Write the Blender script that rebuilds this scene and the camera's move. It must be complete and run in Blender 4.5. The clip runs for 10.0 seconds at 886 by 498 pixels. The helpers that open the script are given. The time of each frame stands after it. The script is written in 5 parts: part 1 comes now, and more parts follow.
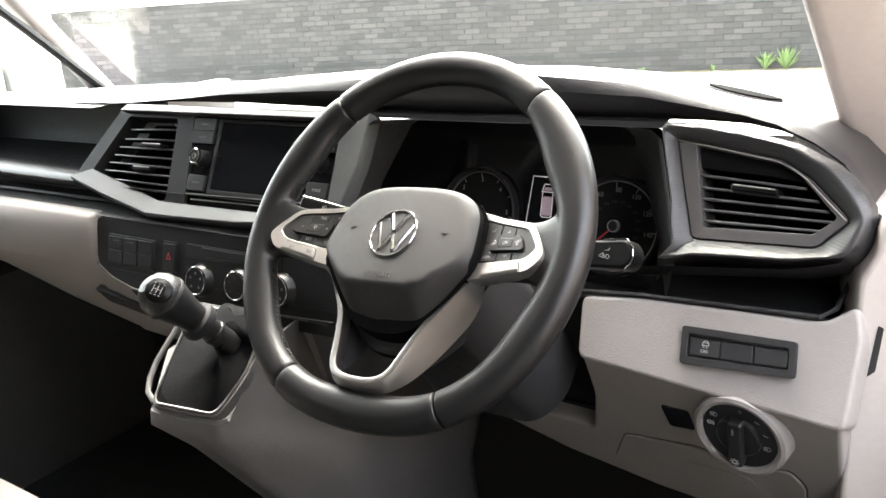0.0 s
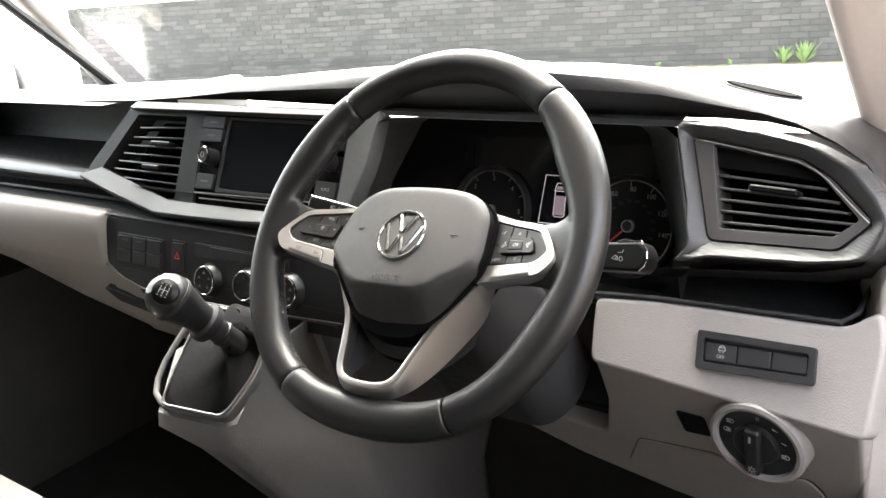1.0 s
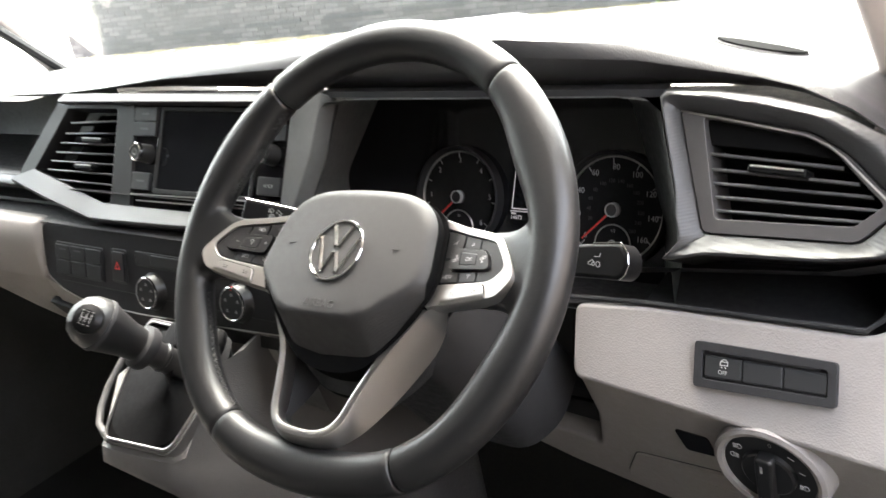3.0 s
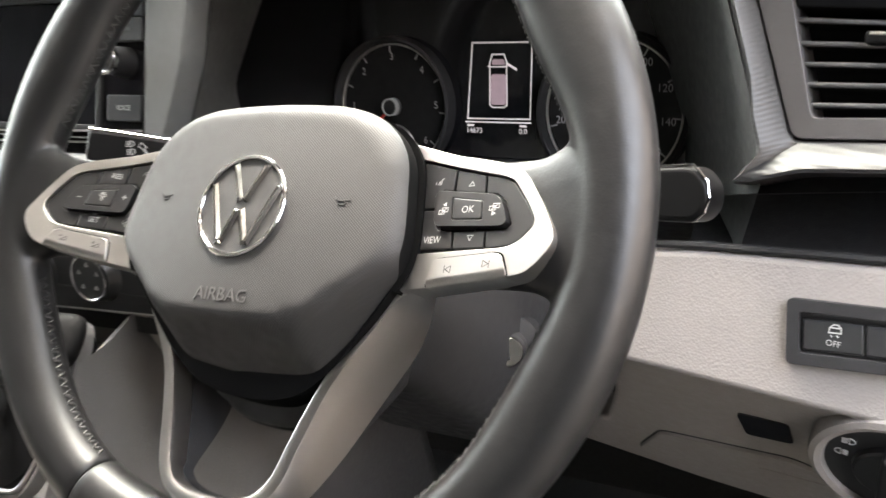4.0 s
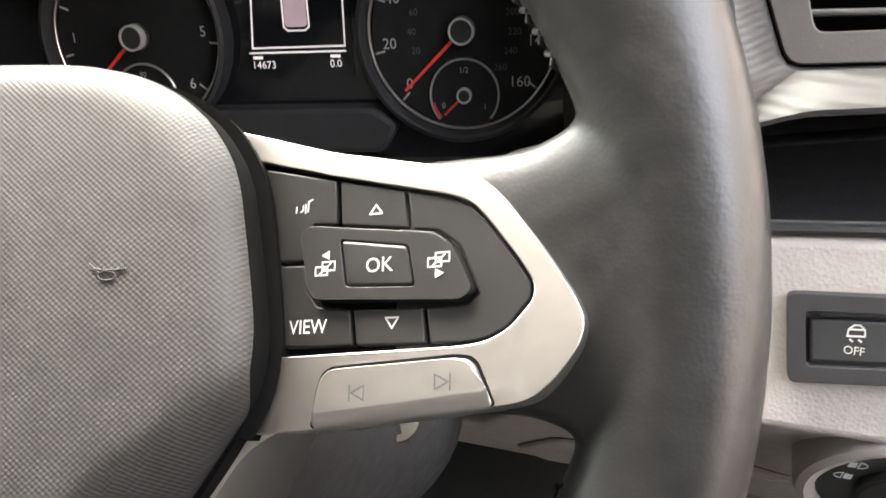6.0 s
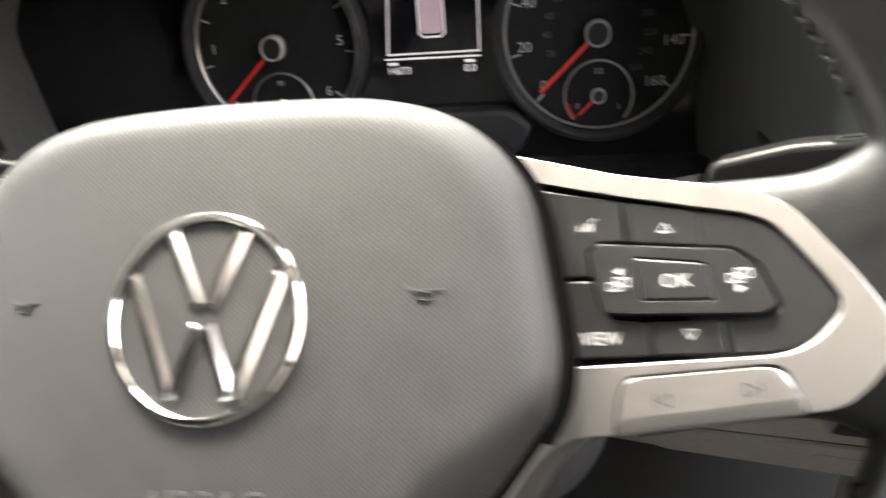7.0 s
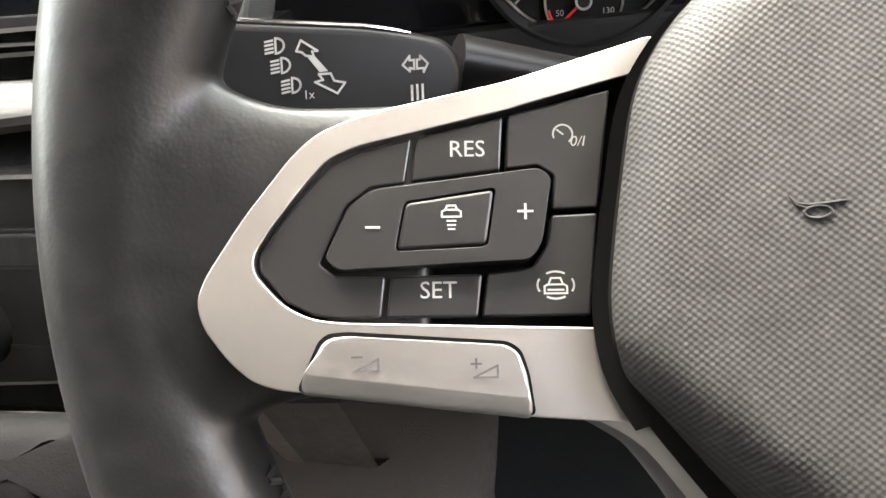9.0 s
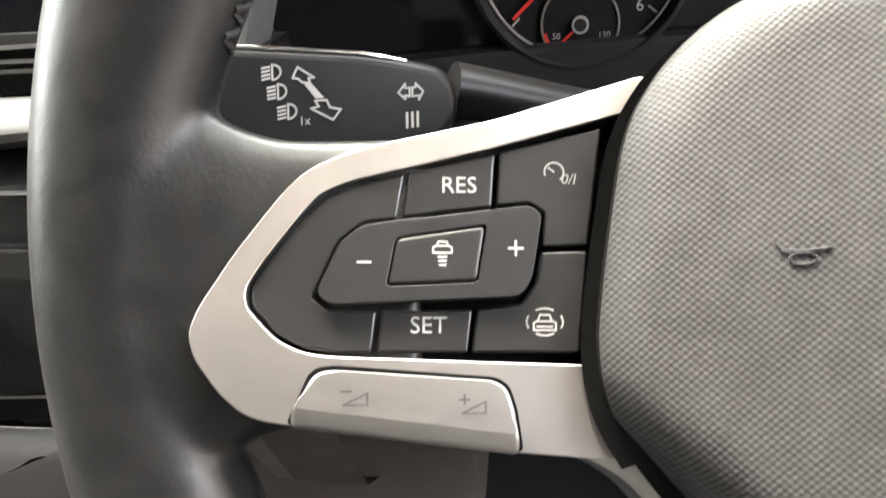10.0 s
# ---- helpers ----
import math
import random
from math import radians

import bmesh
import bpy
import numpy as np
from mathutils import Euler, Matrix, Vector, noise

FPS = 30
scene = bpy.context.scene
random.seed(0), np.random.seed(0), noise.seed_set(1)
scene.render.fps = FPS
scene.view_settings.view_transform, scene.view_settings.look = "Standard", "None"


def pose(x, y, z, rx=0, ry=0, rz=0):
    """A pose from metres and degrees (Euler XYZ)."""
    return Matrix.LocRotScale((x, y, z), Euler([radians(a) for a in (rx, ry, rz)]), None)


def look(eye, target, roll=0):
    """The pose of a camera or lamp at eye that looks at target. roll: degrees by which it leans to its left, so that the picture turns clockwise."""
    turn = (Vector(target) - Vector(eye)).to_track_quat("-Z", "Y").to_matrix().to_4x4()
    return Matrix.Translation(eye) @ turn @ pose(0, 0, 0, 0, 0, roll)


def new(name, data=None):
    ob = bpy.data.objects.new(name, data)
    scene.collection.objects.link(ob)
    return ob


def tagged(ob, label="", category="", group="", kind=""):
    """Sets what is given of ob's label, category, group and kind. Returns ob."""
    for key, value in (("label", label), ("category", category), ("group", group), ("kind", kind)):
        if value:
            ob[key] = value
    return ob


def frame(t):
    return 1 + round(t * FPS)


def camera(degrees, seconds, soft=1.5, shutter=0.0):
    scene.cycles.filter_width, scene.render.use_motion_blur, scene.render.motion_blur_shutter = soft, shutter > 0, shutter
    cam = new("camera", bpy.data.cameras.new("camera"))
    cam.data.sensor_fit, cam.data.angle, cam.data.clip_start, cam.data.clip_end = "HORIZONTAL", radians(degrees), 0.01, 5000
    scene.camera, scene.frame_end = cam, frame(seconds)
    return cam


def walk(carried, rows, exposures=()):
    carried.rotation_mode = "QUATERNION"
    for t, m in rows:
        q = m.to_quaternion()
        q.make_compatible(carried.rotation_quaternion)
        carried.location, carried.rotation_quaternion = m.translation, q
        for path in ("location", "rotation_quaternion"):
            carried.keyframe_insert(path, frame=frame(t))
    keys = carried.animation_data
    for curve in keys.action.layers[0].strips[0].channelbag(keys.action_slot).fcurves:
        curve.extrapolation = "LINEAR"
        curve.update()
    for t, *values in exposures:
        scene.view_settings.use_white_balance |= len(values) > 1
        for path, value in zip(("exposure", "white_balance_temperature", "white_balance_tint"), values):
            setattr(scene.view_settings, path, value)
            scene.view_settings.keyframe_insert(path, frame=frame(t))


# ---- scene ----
cam = camera(55.3, 10.0, shutter=0.5)
EXPOSURES = [(0.0, 5.3, 6850, 10), (3.0, 5.45, 6800, 10), (4.3, 5.85, 7000, 10), (6.4, 6.0, 7100, 10), (8.0, 5.85, 7050, 10), (10.0, 6.15, 7050, 10)]
PATH = [
    (0, (0.426, -0.549, 1.511), (-0.644, 1.02, 0.882), -4.4),
    (0.5, (0.424, -0.547, 1.507), (-0.661, 1.012, 0.88), -4.5),
    (1, (0.421, -0.532, 1.511), (-0.677, 1.013, 0.874), -4.7),
    (1.5, (0.427, -0.525, 1.518), (-0.678, 1.006, 0.857), -5.1),
    (2, (0.43, -0.523, 1.529), (-0.68, 0.996, 0.85), -6.2),
    (2.5, (0.416, -0.486, 1.524), (-0.695, 1.026, 0.831), -7.3),
    (3, (0.394, -0.404, 1.511), (-0.713, 1.087, 0.769), -8.7),
    (3.2, (0.374, -0.365, 1.498), (-0.722, 1.112, 0.712), -9.1),
    (4.3, (0.204, -0.228, 1.444), (-0.516, 1.332, 0.419), -9.4),
    (4.5, (0.191, -0.213, 1.447), (-0.438, 1.369, 0.397), -8.9),
    (5, (0.151, -0.185, 1.433), (-0.255, 1.429, 0.325), -7.0),
    (5.2, (0.147, -0.166, 1.429), (-0.175, 1.453, 0.3), -6.2),
    (6.3, (0.137, -0.112, 1.399), (-0.144, 1.425, 0.15), -6.0),
    (6.5, (0.132, -0.117, 1.401), (-0.171, 1.41, 0.147), -6.8),
    (7, (0.087, -0.128, 1.422), (-0.26, 1.401, 0.179), -8.7),
    (7.5, (0.014, -0.135, 1.435), (-0.387, 1.383, 0.196), -10.2),
    (8, (-0.049, -0.128, 1.412), (-0.457, 1.37, 0.15), -9.9),
    (8.5, (-0.072, -0.1, 1.385), (-0.438, 1.38, 0.09), -9.7),
    (9, (-0.078, -0.094, 1.38), (-0.413, 1.37, 0.059), -9.4),
    (9.5, (-0.079, -0.095, 1.379), (-0.413, 1.368, 0.057), -9.0),
    (10, (-0.077, -0.092, 1.384), (-0.401, 1.389, 0.08), -8.1),
]
walk(cam, [(t, look(eye, target, roll)) for t, eye, target, roll in PATH], EXPOSURES)

# ---- light ----
world = bpy.data.worlds.new("world")
scene.world = world
world.use_nodes = True
SUN_UP, SUN_WAY = 56.0, -28.0
sky = world.node_tree.nodes.new("ShaderNodeTexSky")
sky.sky_type, sky.sun_disc = "NISHITA", False
sky.sun_elevation, sky.sun_rotation = radians(SUN_UP), radians(SUN_WAY)
sky.air_density, sky.dust_density, sky.ozone_density = 1.0, 4.0, 0.6
background = world.node_tree.nodes["Background"]
background.inputs["Strength"].default_value = 0.15
pale = world.node_tree.nodes.new("ShaderNodeHueSaturation")
pale.inputs["Saturation"].default_value = 0.4
world.node_tree.links.new(sky.outputs["Color"], pale.inputs["Color"])
world.node_tree.links.new(pale.outputs["Color"], background.inputs["Color"])
sun_data = bpy.data.lights.new("sun", "SUN")
sun_data.energy, sun_data.angle, sun_data.color = 0.4, radians(100), (1.0, 0.96, 0.9)
sun = new("sun", sun_data)
sun.rotation_euler = (radians(90 - SUN_UP), 0, radians(180 - SUN_WAY))

# ---- materials ----
MATS = {}


def mat(name, color, rough=0.5, metal=0.0, vary=0.12, grain=0.0, grain_size=0.001, kind="noise", spec=0.5, mottle=0.05, glow=0.0, coat=0.0, rough_vary=0.08, wrinkle=0.0):
    """A surface with large stains, a fine tone variation and a fine relief; sizes in metres."""
    m = bpy.data.materials.new(name)
    m.use_nodes = True
    n, l = m.node_tree.nodes, m.node_tree.links
    b = n["Principled BSDF"]
    b.inputs["Metallic"].default_value = metal
    b.inputs["Specular IOR Level"].default_value = spec
    b.inputs["Coat Weight"].default_value = coat
    tc = n.new("ShaderNodeTexCoord")
    big = n.new("ShaderNodeTexNoise")
    big.inputs["Scale"].default_value, big.inputs["Detail"].default_value = 1 / mottle, 5
    l.new(tc.outputs["Object"], big.inputs["Vector"])
    fine = n.new("ShaderNodeTexNoise")
    fine.inputs["Scale"].default_value, fine.inputs["Detail"].default_value = 8 / mottle, 3
    l.new(tc.outputs["Object"], fine.inputs["Vector"])
    add = n.new("ShaderNodeMath")
    add.operation = "ADD"
    l.new(big.outputs["Fac"], add.inputs[0])
    l.new(fine.outputs["Fac"], add.inputs[1])
    ramp = n.new("ShaderNodeMapRange")
    ramp.inputs["From Min"].default_value, ramp.inputs["From Max"].default_value = 0.6, 1.4
    ramp.inputs["To Min"].default_value, ramp.inputs["To Max"].default_value = 1 - vary, 1 + vary
    l.new(add.outputs[0], ramp.inputs["Value"])
    tone = n.new("ShaderNodeMix")
    tone.data_type, tone.blend_type = "RGBA", "MULTIPLY"
    tone.inputs["Factor"].default_value = 1.0
    tone.inputs["A"].default_value = (*color, 1)
    l.new(ramp.outputs["Result"], tone.inputs["B"])
    l.new(tone.outputs["Result"], b.inputs["Base Color"])
    rr = n.new("ShaderNodeMapRange")
    rr.inputs["From Min"].default_value, rr.inputs["From Max"].default_value = 0.3, 0.7
    rr.inputs["To Min"].default_value, rr.inputs["To Max"].default_value = max(0.02, rough - rough_vary), min(1, rough + rough_vary)
    l.new(fine.outputs["Fac"], rr.inputs["Value"])
    l.new(rr.outputs["Result"], b.inputs["Roughness"])
    if grain:
        bump = n.new("ShaderNodeBump")
        bump.inputs["Strength"].default_value, bump.inputs["Distance"].default_value = grain, grain_size * 0.4
        if kind == "noise":
            g = n.new("ShaderNodeTexNoise")
            g.inputs["Scale"].default_value = 1 / grain_size
            l.new(tc.outputs["Object"], g.inputs["Vector"])
            l.new(g.outputs["Fac"], bump.inputs["Height"])
        elif kind == "leather":
            g = n.new("ShaderNodeTexVoronoi")
            g.inputs["Scale"].default_value = 1 / grain_size
            l.new(tc.outputs["Object"], g.inputs["Vector"])
            w = n.new("ShaderNodeTexNoise")
            w.inputs["Scale"].default_value, w.inputs["Detail"].default_value = 0.22 / grain_size, 4
            l.new(tc.outputs["Object"], w.inputs["Vector"])
            m2 = n.new("ShaderNodeMath")
            m2.operation, m2.inputs[1].default_value = "MULTIPLY_ADD", wrinkle
            l.new(w.outputs["Fac"], m2.inputs[0])
            l.new(g.outputs["Distance"], m2.inputs[2])
            l.new(m2.outputs[0], bump.inputs["Height"])
        elif kind == "weave":
            sep = n.new("ShaderNodeSeparateXYZ")
            l.new(tc.outputs["Object"], sep.inputs[0])
            waves = []
            for axis, size in (("X", grain_size), ("Y", grain_size * 0.86)):
                mx = n.new("ShaderNodeMath")
                mx.operation, mx.inputs[1].default_value = "MULTIPLY", 6.2832 / size
                l.new(sep.outputs[axis], mx.inputs[0])
                s = n.new("ShaderNodeMath")
                s.operation = "SINE"
                l.new(mx.outputs[0], s.inputs[0])
                waves.append(s)
            s = n.new("ShaderNodeMath")
            s.operation = "MULTIPLY"
            l.new(waves[0].outputs[0], s.inputs[0])
            l.new(waves[1].outputs[0], s.inputs[1])
            l.new(s.outputs[0], bump.inputs["Height"])
        elif kind == "lines":
            sep = n.new("ShaderNodeSeparateXYZ")
            l.new(tc.outputs["Object"], sep.inputs[0])
            mx = n.new("ShaderNodeMath")
            mx.operation, mx.inputs[1].default_value = "MULTIPLY", 6.2832 / grain_size
            l.new(sep.outputs["Z"], mx.inputs[0])
            s = n.new("ShaderNodeMath")
            s.operation = "SINE"
            l.new(mx.outputs[0], s.inputs[0])
            l.new(s.outputs[0], bump.inputs["Height"])
        l.new(bump.outputs["Normal"], b.inputs["Normal"])
    if glow:
        b.inputs["Emission Color"].default_value = (*color, 1)
        b.inputs["Emission Strength"].default_value = glow
    MATS[name] = m
    return m


BLACK = mat("soft_black_dash", (0.017, 0.017, 0.0178), 0.5, spec=0.25, grain=0.25, grain_size=0.0011, kind="leather")
PAD = mat("dash_pad", (0.018, 0.018, 0.019), 0.36, rough_vary=0.015, spec=0.36, grain=0.35, grain_size=0.0013, kind="leather")
GREY = mat("grey_dash", (0.213, 0.197, 0.186), 0.55, vary=0.05, grain=0.3, grain_size=0.0014, kind="leather", spec=0.3)
BEIGE = mat("beige_trim", (0.36, 0.326, 0.302), 0.6, vary=0.05, grain=0.2, grain_size=0.0012, spec=0.3)
RIBBED = mat("ribbed_trim", (0.024, 0.024, 0.0242), 0.4, vary=0.05, rough_vary=0.015, grain=0.08, grain_size=0.0022, kind="lines", spec=0.3)
FRAME = mat("dark_trim_frame", (0.016, 0.016, 0.0163), 0.34, vary=0.05, rough_vary=0.02, grain=0.06, grain_size=0.0009, spec=0.26)
# frame grey lightened: the sky sheen on upward faces is in the colour
LITLEDGE = mat("lit_ribbed_ledge", (0.03, 0.0297, 0.0297), 0.4, vary=0.05, rough_vary=0.02, grain=0.025, grain_size=0.0014, kind="lines", spec=0.4)
LITSLAT = mat("slat_lit_edge", (0.05, 0.05, 0.05), 0.32, vary=0.05, rough_vary=0.02, spec=0.5)
DARKGREY = mat("dark_grey_plastic", (0.022, 0.022, 0.023), 0.5, spec=0.12, grain=0.25, grain_size=0.0009)
GLOSS = mat("gloss_black", (0.006, 0.006, 0.007), 0.1, rough_vary=0.03, spec=0.4)
BUTTON = mat("button_black", (0.009, 0.009, 0.0092), 0.31, spec=0.48, vary=0.05, rough_vary=0.015, grain=0.06, grain_size=0.0006)
SOFTBUTTON = mat("button_grey", (0.018, 0.0185, 0.0193), 0.45, spec=0.25, vary=0.05, rough_vary=0.02, grain=0.1, grain_size=0.0006)
LEATHER = mat("black_leather", (0.007, 0.007, 0.0072), 0.39, spec=0.4, grain=0.08, grain_size=0.0009, wrinkle=3.5, kind="leather", vary=0.12, mottle=0.05, rough_vary=0.05)
WEAVE = mat("airbag_grain", (0.0195, 0.019, 0.0186), 0.5, spec=0.28, grain=0.17, grain_size=0.0014, kind="weave", vary=0.06)
BOOT = mat("boot_leather", (0.005, 0.005, 0.0053), 0.65, spec=0.08, grain=0.2, grain_size=0.001, wrinkle=3.0, kind="leather")
# dash grey made darker: the shade low in the cab is in its colour
SHADEDGREY = mat("grey_dash_shaded", (0.09, 0.0875, 0.087), 0.55, vary=0.06, grain=0.3, grain_size=0.0014, kind="leather", spec=0.25)
HOOD = mat("hood_plastic", (0.072, 0.075, 0.074), 0.5, spec=0.25, grain=0.25, grain_size=0.0011, kind="leather")
BOUNCEWALL = mat("added_bounce_wall", (0.24, 0.212, 0.196), 0.95, vary=0.2, mottle=0.6, grain=0.3, grain_size=0.01)
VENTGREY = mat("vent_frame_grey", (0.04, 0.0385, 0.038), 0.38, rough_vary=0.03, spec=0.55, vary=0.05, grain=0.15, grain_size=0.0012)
SILVER = mat("satin_silver", (0.475, 0.461, 0.444), 0.33, metal=1.0, vary=0.015, rough_vary=0.02, mottle=0.02)
CHROME = mat("chrome", (0.58, 0.58, 0.58), 0.07, metal=1.0, vary=0.02, rough_vary=0.03)
# plain chrome darkened: the dim cab it mirrors is put into its colour
SHADECHROME = mat("chrome_dark_reflection", (0.34, 0.335, 0.33), 0.1, metal=1.0, vary=0.02, rough_vary=0.03)
INK = mat("white_ink", (0.3, 0.3, 0.293), 0.6, vary=0.05)
STALK = mat("stalk_black", (0.004, 0.004, 0.0041), 0.31, spec=0.14, vary=0.05, rough_vary=0.015, grain=0.05, grain_size=0.0006)
STALKINK = mat("stalk_ink", (0.17, 0.17, 0.166), 0.6, vary=0.05)
DIM = mat("grey_ink", (0.05, 0.05, 0.052), 0.6, vary=0.05)
DARKINK = mat("dark_ink", (0.03, 0.03, 0.03), 0.6)
RED = mat("red_plastic", (0.65, 0.03, 0.025), 0.4)
SCREEN = mat("screen_glass", (0.005, 0.0055, 0.0065), 0.12, rough_vary=0.03, spec=0.25)
GAUGEINK = mat("gauge_ink", (0.36, 0.36, 0.36), 0.6)
LIT = mat("lit_display", (0.5, 0.47, 0.49), 0.5, glow=0.016)
LITDIM = mat("lit_display_tint", (0.2, 0.15, 0.175), 0.5, glow=0.02)
GAUGE = mat("gauge_face", (0.006, 0.006, 0.006), 0.7, spec=0.2)
RUBBER = mat("floor_rubber", (0.034, 0.036, 0.038), 0.75, spec=0.12, grain=0.3, grain_size=0.003)
FABRIC = mat("grey_fabric", (0.16, 0.15, 0.14), 0.95, grain=0.5, grain_size=0.0016, kind="weave", spec=0.1)
# dark tone of the unseen panels that hold back bounce light
REAR = mat("unseen_dark_panel", (0.035, 0.034, 0.033), 0.9, grain=0.2)
LINER = mat("headliner", (0.5, 0.485, 0.465), 0.95, grain=0.3, grain_size=0.002)
# near-black without sheen: stands for the shade inside gaps and recesses
GAPSHADE = mat("gap_shade_black", (0.004, 0.004, 0.004), 0.95, spec=0.02)
THREAD = mat("thread", (0.012, 0.012, 0.012), 0.6)
STEEL = mat("bare_steel", (0.34, 0.34, 0.33), 0.2, metal=1.0, rough_vary=0.02)
CONCRETE = mat("concrete_ground", (0.34, 0.325, 0.295), 0.9, vary=0.2, grain=0.4, grain_size=0.01, mottle=1.2)
MORTAR = mat("mortar", (0.028, 0.027, 0.026), 0.95, vary=0.2, grain=0.4, grain_size=0.004, mottle=0.4)
LEAF = mat("leaf_green", (0.13, 0.2, 0.06), 0.6, vary=0.3, mottle=0.1)
MOSS = mat("moss_soil", (0.12, 0.10, 0.05), 0.95, vary=0.4, mottle=0.15, grain=0.5, grain_size=0.01)
PAINT = mat("van_paint", (0.5, 0.5, 0.5), 0.4, rough_vary=0.03)
SEAL = mat("window_seal", (0.012, 0.012, 0.012), 0.6)

BRICK = mat("grey_brick", (0.046, 0.0425, 0.0405), 0.9, vary=0.16, grain=0.5, grain_size=0.004, mottle=0.35)
_n, _l = BRICK.node_tree.nodes, BRICK.node_tree.links
_info = _n.new("ShaderNodeObjectInfo")
_geo = _n.new("ShaderNodeNewGeometry")
_sum = _n.new("ShaderNodeMath")
_sum.operation = "ADD"
_l.new(_info.outputs["Random"], _sum.inputs[0])
_l.new(_geo.outputs["Random Per Island"], _sum.inputs[1])
_fr = _n.new("ShaderNodeMath")
_fr.operation = "FRACT"
_l.new(_sum.outputs[0], _fr.inputs[0])
_rg = _n.new("ShaderNodeMapRange")
_rg.inputs["To Min"].default_value, _rg.inputs["To Max"].default_value = 0.7, 1.35
_l.new(_fr.outputs[0], _rg.inputs["Value"])
_mx = _n.new("ShaderNodeMix")
_mx.data_type, _mx.blend_type = "RGBA", "MULTIPLY"
_mx.inputs["Factor"].default_value = 1.0
_old = _n["Principled BSDF"].inputs["Base Color"].links[0].from_socket
_l.new(_old, _mx.inputs["A"])
_l.new(_rg.outputs["Result"], _mx.inputs["B"])
_l.new(_mx.outputs["Result"], _n["Principled BSDF"].inputs["Base Color"])

GLASS = bpy.data.materials.new("window_glass")
GLASS.use_nodes = True
_n, _l = GLASS.node_tree.nodes, GLASS.node_tree.links
_n.remove(_n["Principled BSDF"])
_tr, _gl, _fz, _pw, _sc, _ms = (_n.new(k) for k in ("ShaderNodeBsdfTransparent", "ShaderNodeBsdfGlossy", "ShaderNodeLayerWeight", "ShaderNodeMath", "ShaderNodeMath", "ShaderNodeMixShader"))
_tr.inputs["Color"].default_value = (0.75, 0.775, 0.76, 1)
_gl.inputs["Roughness"].default_value = 0.02
_fz.inputs["Blend"].default_value = 0.5
_pw.operation, _pw.inputs[1].default_value = "POWER", 5.0
_sc.operation, _sc.inputs[1].default_value, _sc.inputs[2].default_value = "MULTIPLY_ADD", 0.4, 0.03
_l.new(_fz.outputs["Facing"], _pw.inputs[0])
_l.new(_pw.outputs[0], _sc.inputs[0])
_l.new(_sc.outputs[0], _ms.inputs["Fac"])
_l.new(_tr.outputs[0], _ms.inputs[1])
_l.new(_gl.outputs[0], _ms.inputs[2])
_l.new(_ms.outputs[0], _n["Material Output"].inputs["Surface"])


# ---- builders ----
def thing(name, label, category, group="", kind="", at=None):
    ob = new(name)
    ob.empty_display_size = 0.02
    if at is not None:
        ob.matrix_world = at
    return tagged(ob, label, category, group, kind)


def finish(ob, material, sharp=35):
    me = ob.data
    me.materials.append(material)
    me.set_sharp_from_angle(angle=radians(sharp))
    me.polygons.foreach_set("use_smooth", [len(p.vertices) == 4 for p in me.polygons])
    me.update()
    return ob


def mesh(name, bm, material, sharp=35):
    bmesh.ops.recalc_face_normals(bm, faces=bm.faces)
    me = bpy.data.meshes.new(name)
    bm.to_mesh(me)
    bm.free()
    return finish(new(name, me), material, sharp)


def part(name, bm, material, parent, label="", sharp=35):
    """One mesh under a thing or a part, in the coordinates of the parent."""
    ob = mesh(name, bm, material, sharp)
    ob.parent = parent
    if label:
        ob["label"] = label
    return ob


def structure(name, bm, material, label, category, sharp=35):
    return tagged(mesh(name, bm, material, sharp), label, category, kind="structure")


def rounded(pts, r, n=4):
    """A polygon with its corners cut round."""
    out = []
    k = len(pts)
    for i in range(k):
        p, a, b = Vector(pts[i]), Vector(pts[i - 1]), Vector(pts[(i + 1) % k])
        da, db = a - p, b - p
        la, lb = da.length, db.length
        if la < 1e-9 or lb < 1e-9:
            continue
        d = min(r, la * 0.45, lb * 0.45)
        pa, pb = p + da / la * d, p + db / lb * d
        for j in range(n + 1):
            t = j / n
            out.append(tuple((1 - t) ** 2 * pa + 2 * t * (1 - t) * p + t * t * pb))
    return out


def rect(x0, x1, y0, y1):
    return [(x0, y0), (x1, y0), (x1, y1), (x0, y1)]


def flat(a, b, h):
    return Vector((a, b, h))


def add_prism(bm, pts, h0, h1, mp=flat, bevel=0.0, seg=2):
    """A plate with a polygon's outline from h0 to h1; the front edge bevelled."""
    low = [bm.verts.new(mp(a, b, h0)) for a, b in pts]
    top = [bm.verts.new(mp(a, b, h1)) for a, b in pts]
    k = len(pts)
    front = bm.faces.new(top)
    bm.faces.new(low[::-1])
    for i in range(k):
        j = (i + 1) % k
        bm.faces.new((low[i], low[j], top[j], top[i]))
    if bevel:
        bmesh.ops.recalc_face_normals(bm, faces=bm.faces)
        bmesh.ops.bevel(bm, geom=list(front.edges), offset=bevel, segments=seg, profile=0.5, affect="EDGES", clamp_overlap=True)
    return bm


def prism(pts, h0, h1, mp=flat, bevel=0.0, seg=2):
    return add_prism(bmesh.new(), pts, h0, h1, mp, bevel, seg)


